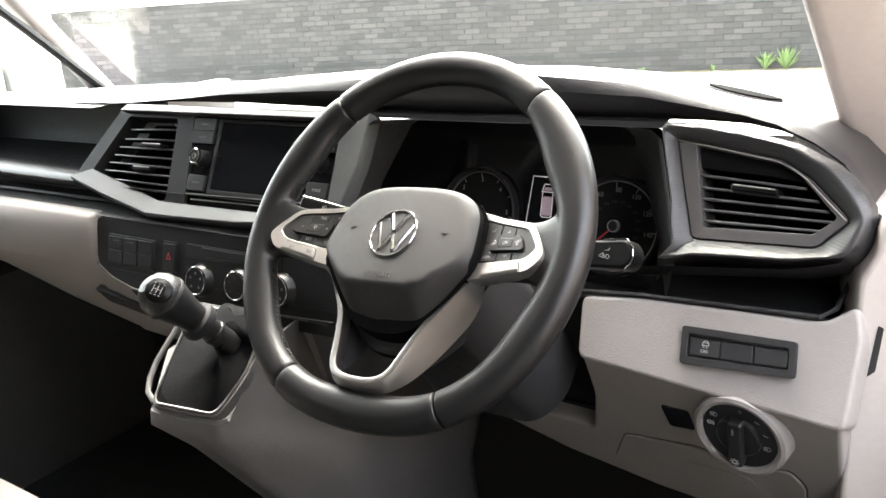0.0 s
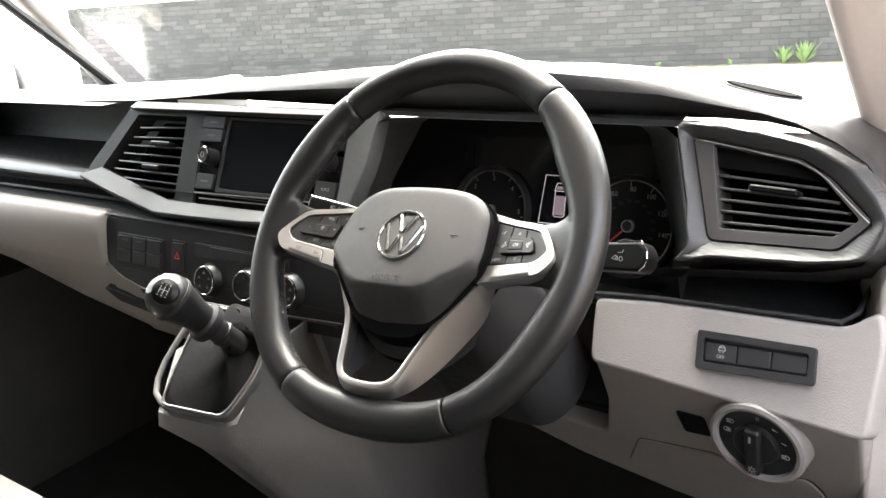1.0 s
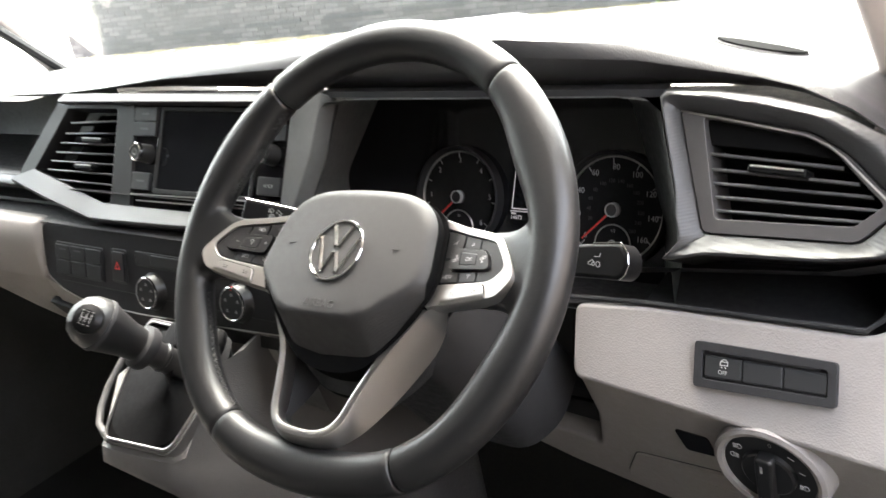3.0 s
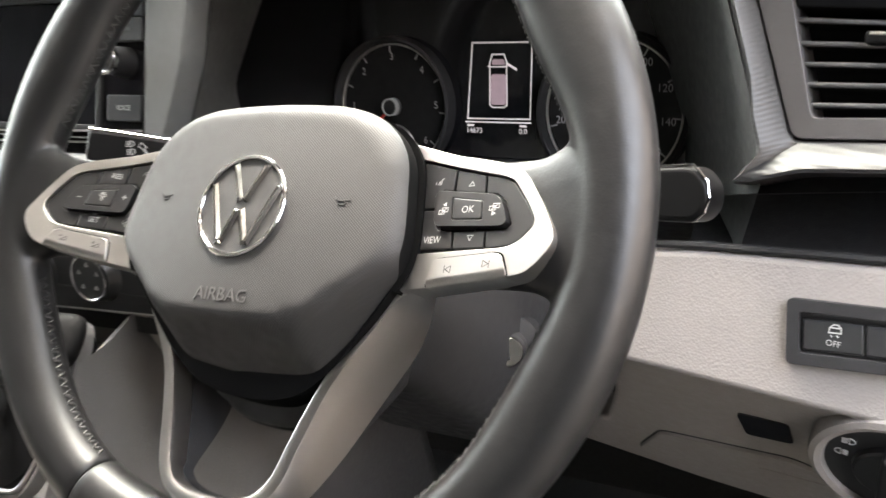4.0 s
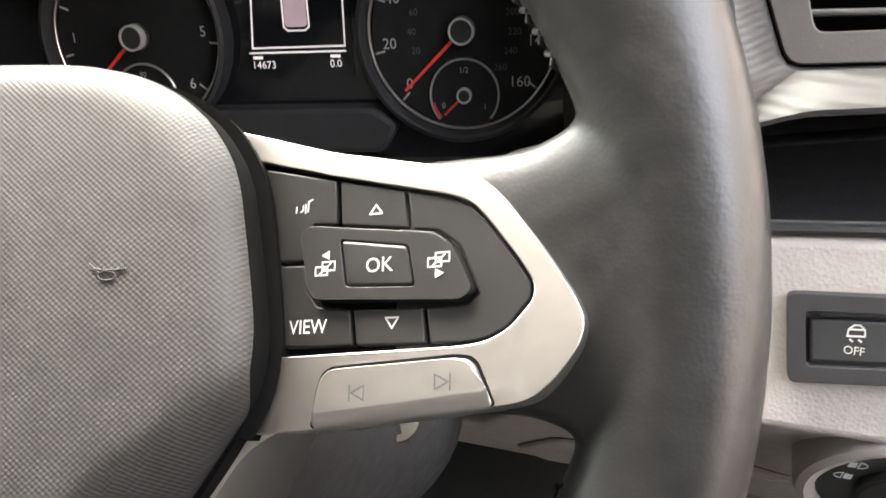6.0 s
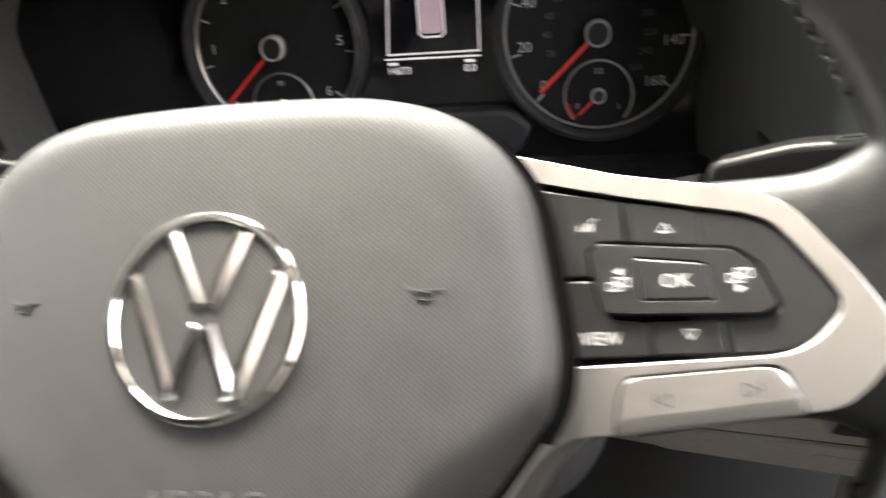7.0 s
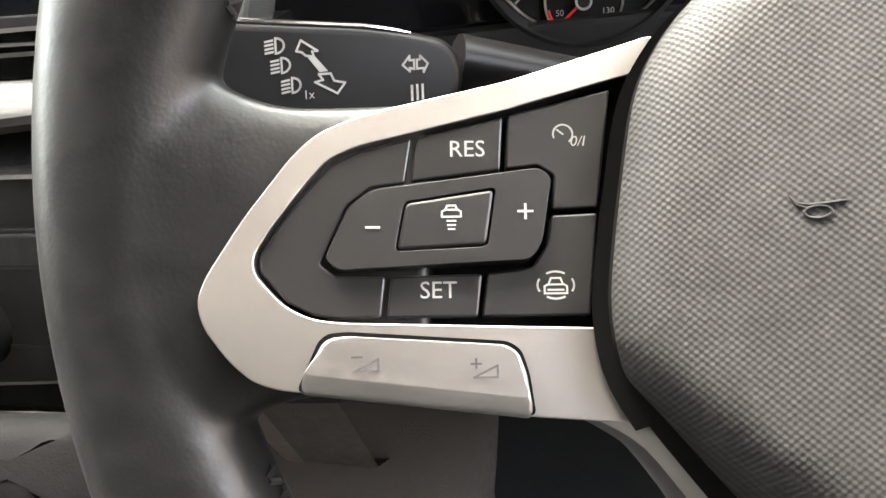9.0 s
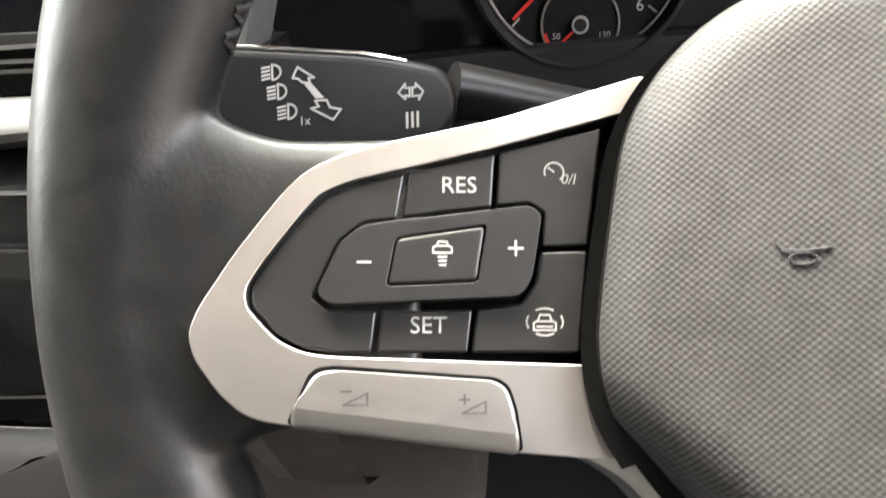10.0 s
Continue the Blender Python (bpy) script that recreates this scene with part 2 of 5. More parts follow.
def plate(outer, holes, h0, h1, mp=flat, bevel=0.0, seg=2):
    """A plate with openings through it."""
    bm = bmesh.new()
    edges = []
    for loop in (outer, *holes):
        vs = [bm.verts.new((a, b, 0)) for a, b in loop]
        edges += [bm.edges.new((vs[i], vs[(i + 1) % len(vs)])) for i in range(len(vs))]
    bmesh.ops.triangle_fill(bm, edges=edges, use_beauty=True, use_dissolve=False)
    faces = list(bm.faces)
    back = bmesh.ops.duplicate(bm, geom=faces)
    copy = {v: back["vert_map"][v] for f in faces for v in f.verts}
    rims = [e for e in bm.edges if len(e.link_faces) == 1 and e.link_faces[0] in set(faces)]
    for e in rims:
        a, b = e.verts
        bm.faces.new((a, b, copy[b], copy[a]))
    front = {v for v in copy}
    for v in bm.verts:
        v.co = mp(v.co.x, v.co.y, h1 if v in front else h0)
    if bevel:
        bmesh.ops.recalc_face_normals(bm, faces=bm.faces)
        es = [e for e in bm.edges if all(v in front for v in e.verts) and len(e.link_faces) == 2 and e.calc_face_angle(0) > 0.7]
        bmesh.ops.bevel(bm, geom=es, offset=bevel, segments=seg, profile=0.5, affect="EDGES", clamp_overlap=True)
    return bm


def add_tube(bm, path, r, k=8, closed=False, flatten=1.0):
    """A round bar along a path; r may be a list."""
    n = len(path)
    P = [Vector(p) for p in path]
    rings = []
    ref = Vector((0.13, 0.27, 0.95))
    for i in range(n):
        if closed:
            t = P[(i + 1) % n] - P[i - 1]
        else:
            t = P[min(i + 1, n - 1)] - P[max(i - 1, 0)]
        t.normalize()
        u = t.cross(ref)
        if u.length < 0.2:
            u = t.cross(Vector((1, 0, 0)))
        u.normalize()
        w = t.cross(u)
        rr = r[i] if isinstance(r, (list, tuple)) else r
        rings.append([bm.verts.new(P[i] + rr * (math.cos(2 * math.pi * j / k) * u + flatten * math.sin(2 * math.pi * j / k) * w)) for j in range(k)])
    for i in range(n if closed else n - 1):
        a, b = rings[i], rings[(i + 1) % n]
        for j in range(k):
            bm.faces.new((a[j], a[(j + 1) % k], b[(j + 1) % k], b[j]))
    if not closed:
        bm.faces.new(rings[0][::-1])
        bm.faces.new(rings[-1])
    return bm


def tube(path, r, k=8, closed=False, flatten=1.0):
    return add_tube(bmesh.new(), path, r, k, closed, flatten)


def loft(rows, closed=False, cap=True):
    """A skin over rows of equally many points; closed: each row is a ring."""
    bm = bmesh.new()
    R = [[bm.verts.new(p) for p in row] for row in rows]
    m = len(rows[0])
    for a, b in zip(R, R[1:]):
        for j in range(m if closed else m - 1):
            i = (j + 1) % m
            bm.faces.new((a[j], a[i], b[i], b[j]))
    if closed and cap:
        bm.faces.new(R[0][::-1])
        bm.faces.new(R[-1])
    return bm


def add_lathe(bm, profile, mp, cx=0.0, cy=0.0, k=32, a0=0.0, a1=360.0):
    """Profile rows (radius, height) turned round the point (cx, cy) of a surface."""
    whole = abs(a1 - a0) > 359
    cols = k if whole else k + 1
    rings = []
    for j in range(cols):
        a = radians(a0 + (a1 - a0) * j / k)
        rings.append([bm.verts.new(mp(cx + r * math.cos(a), cy + r * math.sin(a), h)) for r, h in profile])
    for j in range(k):
        a, b = rings[j], rings[(j + 1) % cols]
        for i in range(len(profile) - 1):
            bm.faces.new((a[i], a[i + 1], b[i + 1], b[i]))
    bmesh.ops.remove_doubles(bm, verts=bm.verts, dist=1e-6)
    return bm


def lathe(profile, mp=flat, cx=0.0, cy=0.0, k=32, a0=0.0, a1=360.0):
    return add_lathe(bmesh.new(), profile, mp, cx, cy, k, a0, a1)


def ring_profile(r, w, h0, h1):
    """The cross-section of a raised ring."""
    return [(r - w / 2, h0), (r - w / 2, h1 - w * 0.25), (r - w * 0.25, h1), (r + w * 0.25, h1), (r + w / 2, h1 - w * 0.25), (r + w / 2, h0)]


def box(x0, x1, y0, y1, z0, z1, bevel=0.0, seg=2):
    bm = bmesh.new()
    bmesh.ops.create_cube(bm, size=1.0, matrix=Matrix.Translation(((x0 + x1) / 2, (y0 + y1) / 2, (z0 + z1) / 2)) @ Matrix.Diagonal((x1 - x0, y1 - y0, z1 - z0, 1)))
    if bevel:
        bmesh.ops.bevel(bm, geom=list(bm.edges), offset=bevel, segments=seg, profile=0.5, affect="EDGES", clamp_overlap=True)
    return bm


def lettering(name, words, size, material, parent, mp, a, b, h=0.0002, way=1.0, depth=0.0, bold=0.0, slant=0.0, tall=1.0):
    """Words centred at (a, b) of a surface; way -1 where the surface's first axis runs to the left."""
    cu = bpy.data.curves.new(name, "FONT")
    cu.body, cu.size, cu.align_x, cu.align_y = words, size, "CENTER", "CENTER"
    cu.extrude, cu.offset, cu.shear, cu.resolution_u = depth, bold, slant, 3
    tmp = bpy.data.objects.new(name, cu)
    me = bpy.data.meshes.new_from_object(tmp)
    bpy.data.objects.remove(tmp)
    for v in me.vertices:
        v.co = mp(a + way * v.co.x, b + v.co.y * tall, h + v.co.z)
    if way < 0:
        me.flip_normals()
    ob = new(name, me)
    ob.parent = parent
    me.materials.append(material)
    return ob


def strokes(name, lines, w, material, parent, mp, h=0.0002, label=""):
    """Thin flat lines drawn on a surface; each line a row of points."""
    bm = bmesh.new()
    for line in lines:
        for p, q in zip(line, line[1:]):
            p, q = Vector(p), Vector(q)
            d = q - p
            if d.length < 1e-7:
                continue
            d.normalize()
            s = Vector((-d.y, d.x)) * w / 2
            e = d * w * 0.4
            c = [p - e + s, p - e - s, q + e - s, q + e + s]
            hi = [bm.verts.new(mp(x.x, x.y, h)) for x in c]
            lo = [bm.verts.new(mp(x.x, x.y, h - 0.0003)) for x in c]
            bm.faces.new(hi)
            for i in range(4):
                bm.faces.new((lo[i], lo[(i + 1) % 4], hi[(i + 1) % 4], hi[i]))
    return part(name, bm, material, parent, label)


def arc(cx, cy, r, a0, a1, n=12, ry=None):
    return [(cx + r * math.cos(radians(a0 + (a1 - a0) * i / n)), cy + (ry or r) * math.sin(radians(a0 + (a1 - a0) * i / n))) for i in range(n + 1)]


def surface(x0, y0, z0, gx, gz):
    """A slanting face: a is x, b is z, h stands out of the face."""
    out = Vector((gx, -1, gz)).normalized()

    def mp(a, b, h):
        return Vector((a, y0 + gx * (a - x0) + gz * (b - z0), b)) + out * h
    return mp

# ---- outside: ground, wall, weeds ----
bm = bmesh.new()
bmesh.ops.create_grid(bm, x_segments=60, y_segments=60, size=300)
for v in bm.verts:
    v.co.z = 0.0
structure("ground", bm, CONCRETE, "pale sunlit concrete yard with stains", "ground")

WALL_A, WALL_DIR = Vector((-13.3, 8.3, 0)), Vector((1, 0.222, 0)).normalized()
WALL_N = Vector((WALL_DIR.y, -WALL_DIR.x, 0))
WALL_LEN, WALL_H = 17.5, 1.275


def on_wall(a, b, h):
    return WALL_A + WALL_DIR * a + Vector((0, 0, b)) + WALL_N * h


wall_brick = structure("wall_brick", prism(rect(0, WALL_LEN, -0.1, WALL_H), -0.21, -0.004, on_wall), MORTAR, "low grey brick yard wall with pale mortar joints", "wall")

# unseen wall, added to block low sky and bounce warm light
structure("wall_yard", box(3.4, 3.65, -9.0, 7.0, 0.0, 3.2), BOUNCEWALL, "unseen warm wall added to shape the light from the right", "wall")

# ---- van shell ----
structure("floor", box(-1.2, 0.55, -1.25, 0.95, 0.5, 0.55), RUBBER, "dark ribbed rubber cab floor", "floor")
structure("ceiling", box(-1.2, 0.43, -0.44, 0.1, 1.94, 1.98, 0.01), LINER, "pale fabric cab headliner", "ceiling")
# added out of view: gives the wheel and buttons something dark to reflect
structure("ceiling_rear", box(-1.2, 0.56, -0.9, -0.44, 1.90, 1.98, 0.01), REAR, "unseen dark panel added overhead for dark reflections", "ceiling")
# unseen header, placed to stop sun that slips past the roof edge
structure("ceiling_header", box(-1.2, 0.36, 0.1, 0.235, 1.855, 1.9, 0.008), LINER, "unseen pale header added to keep the sun off the dash face", "ceiling")
# unseen bulkhead, set close and dark to dim reflections in the wheel
structure("wall_rear", box(-1.2, 0.56, -0.9, -0.85, 0.5, 1.98), REAR, "unseen dark bulkhead set close for dark reflections", "wall")
# added wall in the open doorway: blocks low light, beige for the spoke's reflection
structure("wall_right", box(0.55, 0.6, -0.9, 0.95, 0.3, 1.27, 0.01), BEIGE, "unseen beige wall added across the open door to cut low light", "wall")
# unseen panel; its front edge sets how much doorway light comes in
structure("wall_right_rear", box(0.55, 0.6, -0.9, -0.42, 1.27, 1.98, 0.01), REAR, "unseen dark panel added to narrow the light from the doorway", "wall")
structure("wall_front", box(-1.2, 0.56, 0.58, 0.63, 0.0, 1.22), SEAL, "dark firewall below the windscreen", "wall")
structure("wall_left", box(-1.24, -1.19, -1.25, 0.95, 0.3, 1.29, 0.01), HOOD, "dark lower door side of the cab", "wall")
# reaches forward out of view to dim the left window's light
structure("wall_left_rear", box(-1.24, -1.19, -1.25, -0.06, 1.29, 1.98, 0.004), REAR, "unseen dark panel added to cut light from the passenger window", "wall")


def on_screen(a, b, h):
    p, q = Vector((0, 0.69, 1.295)), Vector((0, 0.1, 1.95))
    up = (q - p).normalized()
    return Vector((a, 0, 0)) + p + up * b + Vector((0, -up.z, up.y)) * -h


screen_pane = structure("window_1", prism(rect(-1.2, 0.47, 0, 0.88), 0, 0.005, on_screen), GLASS, "clear raked windscreen", "windscreen")
screen_pane.visible_shadow = False
side_pane = structure("window_2", box(-1.215, -1.21, -0.06, 0.55, 1.29, 1.9), GLASS, "clear passenger side window", "window")
side_pane.visible_shadow = False

# windscreen pillars
def pillar(name, foot, head, inner, width, depth, material, label):
    foot, head = Vector(foot), Vector(head)
    t = (head - foot).normalized()
    u = Vector(inner).normalized()
    u = (u - t * u.dot(t)).normalized()
    w = t.cross(u)
    pts = rounded([(0, -depth / 2), (width, -depth / 2), (width, depth / 2), (0, depth / 2)], 0.018, 5)
    rows = []
    for i in range(7):
        k = i / 6
        p = foot.lerp(head, k) + u * (-0.012 * math.sin(math.pi * k))
        rows.append([p + u * a + w * b for a, b in pts])
    return structure(name, loft(rows, True), material, label, "pillar")


pillar("pillar_right", (0.315, 0.40, 1.27), (0.225, -0.12, 1.93), (1, 0.1, 0), 0.20, 0.07, BEIGE, "beige plastic trim of the windscreen pillar")
pillar("pillar_left", (-1.12, 0.57, 1.29), (-1.08, 0.03, 1.93), (-1, 0, 0), 0.035, 0.04, BEIGE, "pale trim of the far windscreen pillar")
structure("trim", tube([(-1.105, 0.57 - 0.07 * i, 1.285 + 0.0655 * i) for i in range(10)], 0.009, 8), SEAL, "black rubber seal along the windscreen edge", "window seal")

# ---- dashboard ----
dashboard = thing("dashboard", "black and grey moulded van dashboard", "dashboard")
CF = surface(-0.4, 0.150, 1.275, 0.0, 0.5)
CL = surface(-0.4, 0.112, 1.19, 0.0, 0.25)
VR = surface(0.21, 0.150, 1.274, -0.18, 0.5)
G1 = surface(0.265, 0.104, 1.193, -0.18, 0.47)
G2 = surface(0.24, 0.122, 1.112, -0.18, -0.6)
CLU = surface(0.0, 0.278, 1.235, 0.0, 0.3)

CREST = [(-1.19, 1.350, 1.356), (-0.94, 1.358, 1.358), (-0.7, 1.365, 1.3635), (-0.6, 1.368, 1.3645), (-0.5, 1.377, 1.365), (-0.4, 1.388, 1.366), (-0.22, 1.400, 1.362), (-0.1, 1.405, 1.36), (0.03, 1.407, 1.36),
         (0.149, 1.3986, 1.362), (0.199, 1.3875, 1.362), (0.24, 1.379, 1.360), (0.268, 1.3715, 1.355), (0.3, 1.358, 1.345), (0.325, 1.343, 1.33), (0.345, 1.318, 1.305), (0.358, 1.285, 1.275)]
rows = []
for x, zc, zl in CREST:
    d = zc - zl
    f = min(1.0, max(0.0, (x + 0.4) / 0.4))
    end = max(0.0, x - 0.26) * 0.25
    rows.append([Vector(p) for p in ((x, 1.0, zc - 0.075 - 0.1 * f), (x, 0.75, zc - 0.045 - 0.065 * f), (x, 0.5, zc - 0.018 - 0.03 * f), (x, 0.33, zc - 0.004 - 0.006 * f), (x, 0.25 - end, zc + 0.001), (x, 0.215 - end, zc), (x, 0.205 - end, zc - 0.002),
                                     (x, 0.199 - end, zc - 0.3 * d - 0.0015), (x, 0.206 - end, zl + 0.3 * d), (x, 0.222 - end, zl), (x, 0.32, zl - 0.004))])
part("top_pad", loft(rows), PAD, dashboard, "grained dark grey dashboard top", 50)
part("core", box(-1.19, 0.29, 0.31, 0.55, 1.0, 1.285, 0.01), BLACK, dashboard)

# centre fascia with the vent and radio openings
FASCIA = rounded([(-0.594, 1.364), (-0.168, 1.364), (-0.178, 1.30), (-0.196, 1.243), (-0.332, 1.234), (-0.497, 1.231), (-0.668, 1.262), (-0.666, 1.279)], 0.006, 3)
VENT = rounded([(-0.58, 1.349), (-0.480, 1.349), (-0.473, 1.251), (-0.488, 1.249), (-0.52, 1.256), (-0.636, 1.279)], 0.004, 3)
RADIO = rounded([(-0.449, 1.354), (-0.203, 1.356), (-0.203, 1.251), (-0.437, 1.249)], 0.004, 3)
part("fascia_frame", plate(FASCIA, [VENT, RADIO], -0.03, 0.0, CF, 0.003), FRAME, dashboard, "dark grey moulded centre fascia frame")
rows = []
for a, b, c, d in ((-0.638, 1.2795, -0.667, 1.2645), (-0.58, 1.268, -0.595, 1.2495), (-0.52, 1.2565, -0.52, 1.2365), (-0.485, 1.2495, -0.495, 1.232), (-0.437, 1.2492, -0.44, 1.2325), (-0.33, 1.2500, -0.332, 1.235), (-0.203, 1.2512, -0.203, 1.2435), (-0.192, 1.2515, -0.192, 1.2440)):
    rows.append([CF(*p) for p in ((a, b, -0.004), (a, b, 0.0008), (a, b - 0.0008, 0.0014), (c, d + 0.003, 0.0105), (c, d + 0.001, 0.0115), (c, d - 0.0015, 0.0105), (c, d - 0.004, 0.002), (c, d - 0.003, -0.02))])
part("fascia_ledge", loft(rows), LITLEDGE, dashboard, "dark grey ledge below the vent and radio", 40)
rows = [[CF(x, z, h) for z, h in ((1.353, -0.004), (1.3537, 0.0075), (1.3548, 0.0092), (1.356, 0.0088), (1.3645, 0.0005), (1.3652, -0.01))] for x in (-0.589, -0.4, -0.196)]
part("fascia_lip", loft(rows), LITLEDGE, dashboard, "sloping grey top edge of the centre fascia", 40)
rows = [[CF(x, z0 + k * (z1 - z0), h) for k, h in ((1.15, -0.012), (1.0, -0.006), (0.9, -0.002), (0.3, 0.008), (0.12, 0.008), (0.0, 0.004), (-0.08, -0.02))] for x, z0, z1 in ((-1.19, 1.262, 1.284), (-0.9, 1.260, 1.281), (-0.664, 1.258, 1.277))]
part("shelf_strip", loft(rows), LITLEDGE, dashboard, "grey trim strip below the open shelf", 40)
rows = [[Vector((x, y, z)) for y, z in ((0.17, 1.362), (0.30, 1.358), (0.31, 1.30), (0.30, 1.275), (0.145, 1.272))] for x in (-1.19, -0.9, -0.64)]
# unseen end cap, added to keep side sun out of the shelf
part("shelf_end", box(-1.2, -1.188, 0.1, 0.33, 1.0, 1.35, 0.003), BLACK, dashboard)
part("shelf", loft(rows), BLACK, dashboard, "deep black open shelf")
rows = [[Vector((x, y, z)) for y, z in ((0.14, 1.262), (0.175, 1.252), (0.175, 1.238), (0.115, 1.226))] for x in (-1.19, -0.66, -0.5, -0.18)]
part("groove", loft(rows), BLACK, dashboard)
part("groove_rib", prism(rect(-1.19, -0.5, 1.241, 1.245), -0.05, -0.012, CF, 0.001), BLACK, dashboard)

# grey lower panels on the passenger side
rows = []
for x, zb, s in ((-1.19, 1.11, 0), (-0.95, 1.085, 0), (-0.77, 1.05, 0), (-0.606, 1.025, 0), (-0.598, 1.024, 0.003), (-0.592, 1.023, 0.014)):
    rows.append([Vector((x, y + s, z)) for y, z in ((0.135, 1.229), (0.114, 1.228), (0.106, 1.222), (0.100, 1.19), (0.1, 1.158), (0.104, 1.148), (0.132, zb + 0.05), (0.162, zb + 0.012), (0.185, zb), (0.3, zb - 0.01))])
part("glovebox_panel", loft(rows), GREY, dashboard, "light grey glovebox panel", 50)
rows = []
for x, zt, zb in ((-0.6, 1.16, 1.025), (-0.56, 1.148, 1.023), (-0.516, 1.139, 1.021), (-0.42, 1.1377, 1.02)):
    rows.append([Vector((x, y, z)) for y, z in ((0.14, zt), (0.104, zt), (0.101, zt - 0.004), (0.122, zb + 0.06), (0.158, zb + 0.012), (0.185, zb), (0.3, zb - 0.01))])
part("lower_panel", loft(rows), GREY, dashboard, "light grey lower panel", 50)
# first span is black: the shadowed recess behind the lever, done by colour
for name, material, label, spans in (("lower_inset", BLACK, "lower panel blackened for the shade behind the gear lever", ((-0.42, 1.1377, 1.02), (-0.32, 1.14, 1.02))), ("inner_panel", GREY, "light grey panel below the climate controls", ((-0.32, 1.14, 1.0), (-0.26, 1.142, 0.99), (-0.212, 1.1435, 0.987))), ("column_lining", SHADEDGREY, "grey panel beside the column in a shaded tone", ((-0.212, 1.1435, 0.987), (-0.185, 1.144, 0.985), (-0.176, 1.140, 0.985)))):
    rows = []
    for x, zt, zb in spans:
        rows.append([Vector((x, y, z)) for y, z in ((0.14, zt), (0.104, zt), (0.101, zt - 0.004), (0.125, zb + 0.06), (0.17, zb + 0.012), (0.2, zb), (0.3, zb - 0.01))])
    # last span is the inner panel again, darkened for shade beside the column
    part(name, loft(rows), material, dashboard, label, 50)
part("glovebox_handle", prism(rounded([(-0.62, 1.12), (-0.52, 1.105), (-0.5, 1.085), (-0.6, 1.10)], 0.006, 3), -0.01, 0.003, surface(-0.55, 0.114, 1.1, 0, -0.35), 0.002), DARKGREY, dashboard, "dark recessed glovebox handle")

# driver side: cluster housing
lens = [(-0.215, 1.165), (0.142, 1.165), (0.1385, 1.222), (0.0975, 1.337), (-0.185, 1.337), (-0.232, 1.25)]
front = [(-0.17, 0.15, 1.185), (0.188, 0.152, 1.2), (0.2025, 0.141, 1.262), (0.169, 0.193, 1.360), (-0.165, 0.192, 1.358), (-0.188, 0.15, 1.275)]
rows = []
for k in (0.0, 0.15, 0.85, 1.0):
    ring = []
    for (a, b), f in zip(lens, front):
        p = CLU(a, b, 0.0)
        ring.append(p.lerp(Vector(f), k) + (Vector((0, 0, 0)) if k < 0.9 else Vector((0, -0.002, 0))))
    loop = []
    for i in range(6):
        a, b, c = ring[i - 1], ring[i], ring[(i + 1) % 6]
        pa, pb = b.lerp(a, 0.1), b.lerp(c, 0.1)
        loop += [pa, (pa + 2 * b + pb) / 4, pb]
    rows.append(loop)
part("cluster_hood", loft(rows, True, False), HOOD, dashboard, "dark grey instrument hood walls")
part("hood_cheek", prism(rounded([(-0.202, 1.364), (-0.164, 1.364), (-0.168, 1.31), (-0.188, 1.245), (-0.2, 1.245)], 0.003, 2), -0.02, 0.002, CF, 0.002), HOOD, dashboard)
part("hood_brow", loft([[Vector((x, y, z)) for y, z in ((0.225, 1.364), (0.206, 1.362), (0.203, 1.357), (0.26, 1.352))] for x in (-0.175, -0.05, 0.08, 0.17)]), BLACK, dashboard)

# driver side: vent surround
SUR = rounded([(0.166, 1.364), (0.2095, 1.3645), (0.2504, 1.361), (0.2935, 1.354), (0.3290, 1.340), (0.3495, 1.318), (0.357, 1.3005), (0.3510, 1.285), (0.343, 1.276), (0.300, 1.2665), (0.217, 1.258), (0.184, 1.2475), (0.200, 1.264)], 0.006, 4)
VENTR = rounded([(0.184, 1.351), (0.279, 1.342), (0.303, 1.331), (0.339, 1.303), (0.316, 1.280), (0.212, 1.272)], 0.005, 4)


def spoke_out(poly, cx, cy, ang):
    """Where a ray from the middle leaves a polygon."""
    d = Vector((math.cos(ang), math.sin(ang)))
    best = 0.0
    for i in range(len(poly)):
        a, b = Vector(poly[i - 1]) - Vector((cx, cy)), Vector(poly[i]) - Vector((cx, cy))
        e = b - a
        det = e.x * d.y - e.y * d.x
        if abs(det) < 1e-12:
            continue
        s = (a.y * d.x - a.x * d.y) / det
        r = (a + e * s).dot(d)
        if -1e-9 <= s <= 1 + 1e-9 and r > best:
            best = r
    return Vector((cx, cy)) + d * best


rows = []
for i in range(120):
    ang = 2 * math.pi * i / 120
    e = 0.2 * min(1.0, max(0.0, -0.1 - math.sin(ang)) * 4)
    p, q = spoke_out(VENTR, 0.262, 1.305, ang), spoke_out(SUR, 0.262, 1.305, ang)
    rows.append([VR(*p.lerp(q, k), h) for k, h in ((0.0, -0.03), (0.0, -0.001), (0.06, 0.0005), (0.5 + e, 0.0095), (0.62 + e, 0.0105), (0.74 + e, 0.0095), (0.95 + 0.15 * e, 0.001), (1.0, -0.002), (1.0, -0.03))])
rows.append(rows[0])
bm = loft(rows)
bmesh.ops.remove_doubles(bm, verts=bm.verts, dist=1e-6)
part("vent_surround", bm, RIBBED, dashboard, "dark grey ribbed surround of the side vent", 50)
rows = [[VR(a, b, h) for h in (0.003, -0.01, -0.05)] for a, b in ((0.14, 1.238), (0.183, 1.2455), (0.3, 1.262), (0.335, 1.272), (0.352, 1.29), (0.358, 1.31))]
part("surround_underside", loft(rows), BLACK, dashboard)

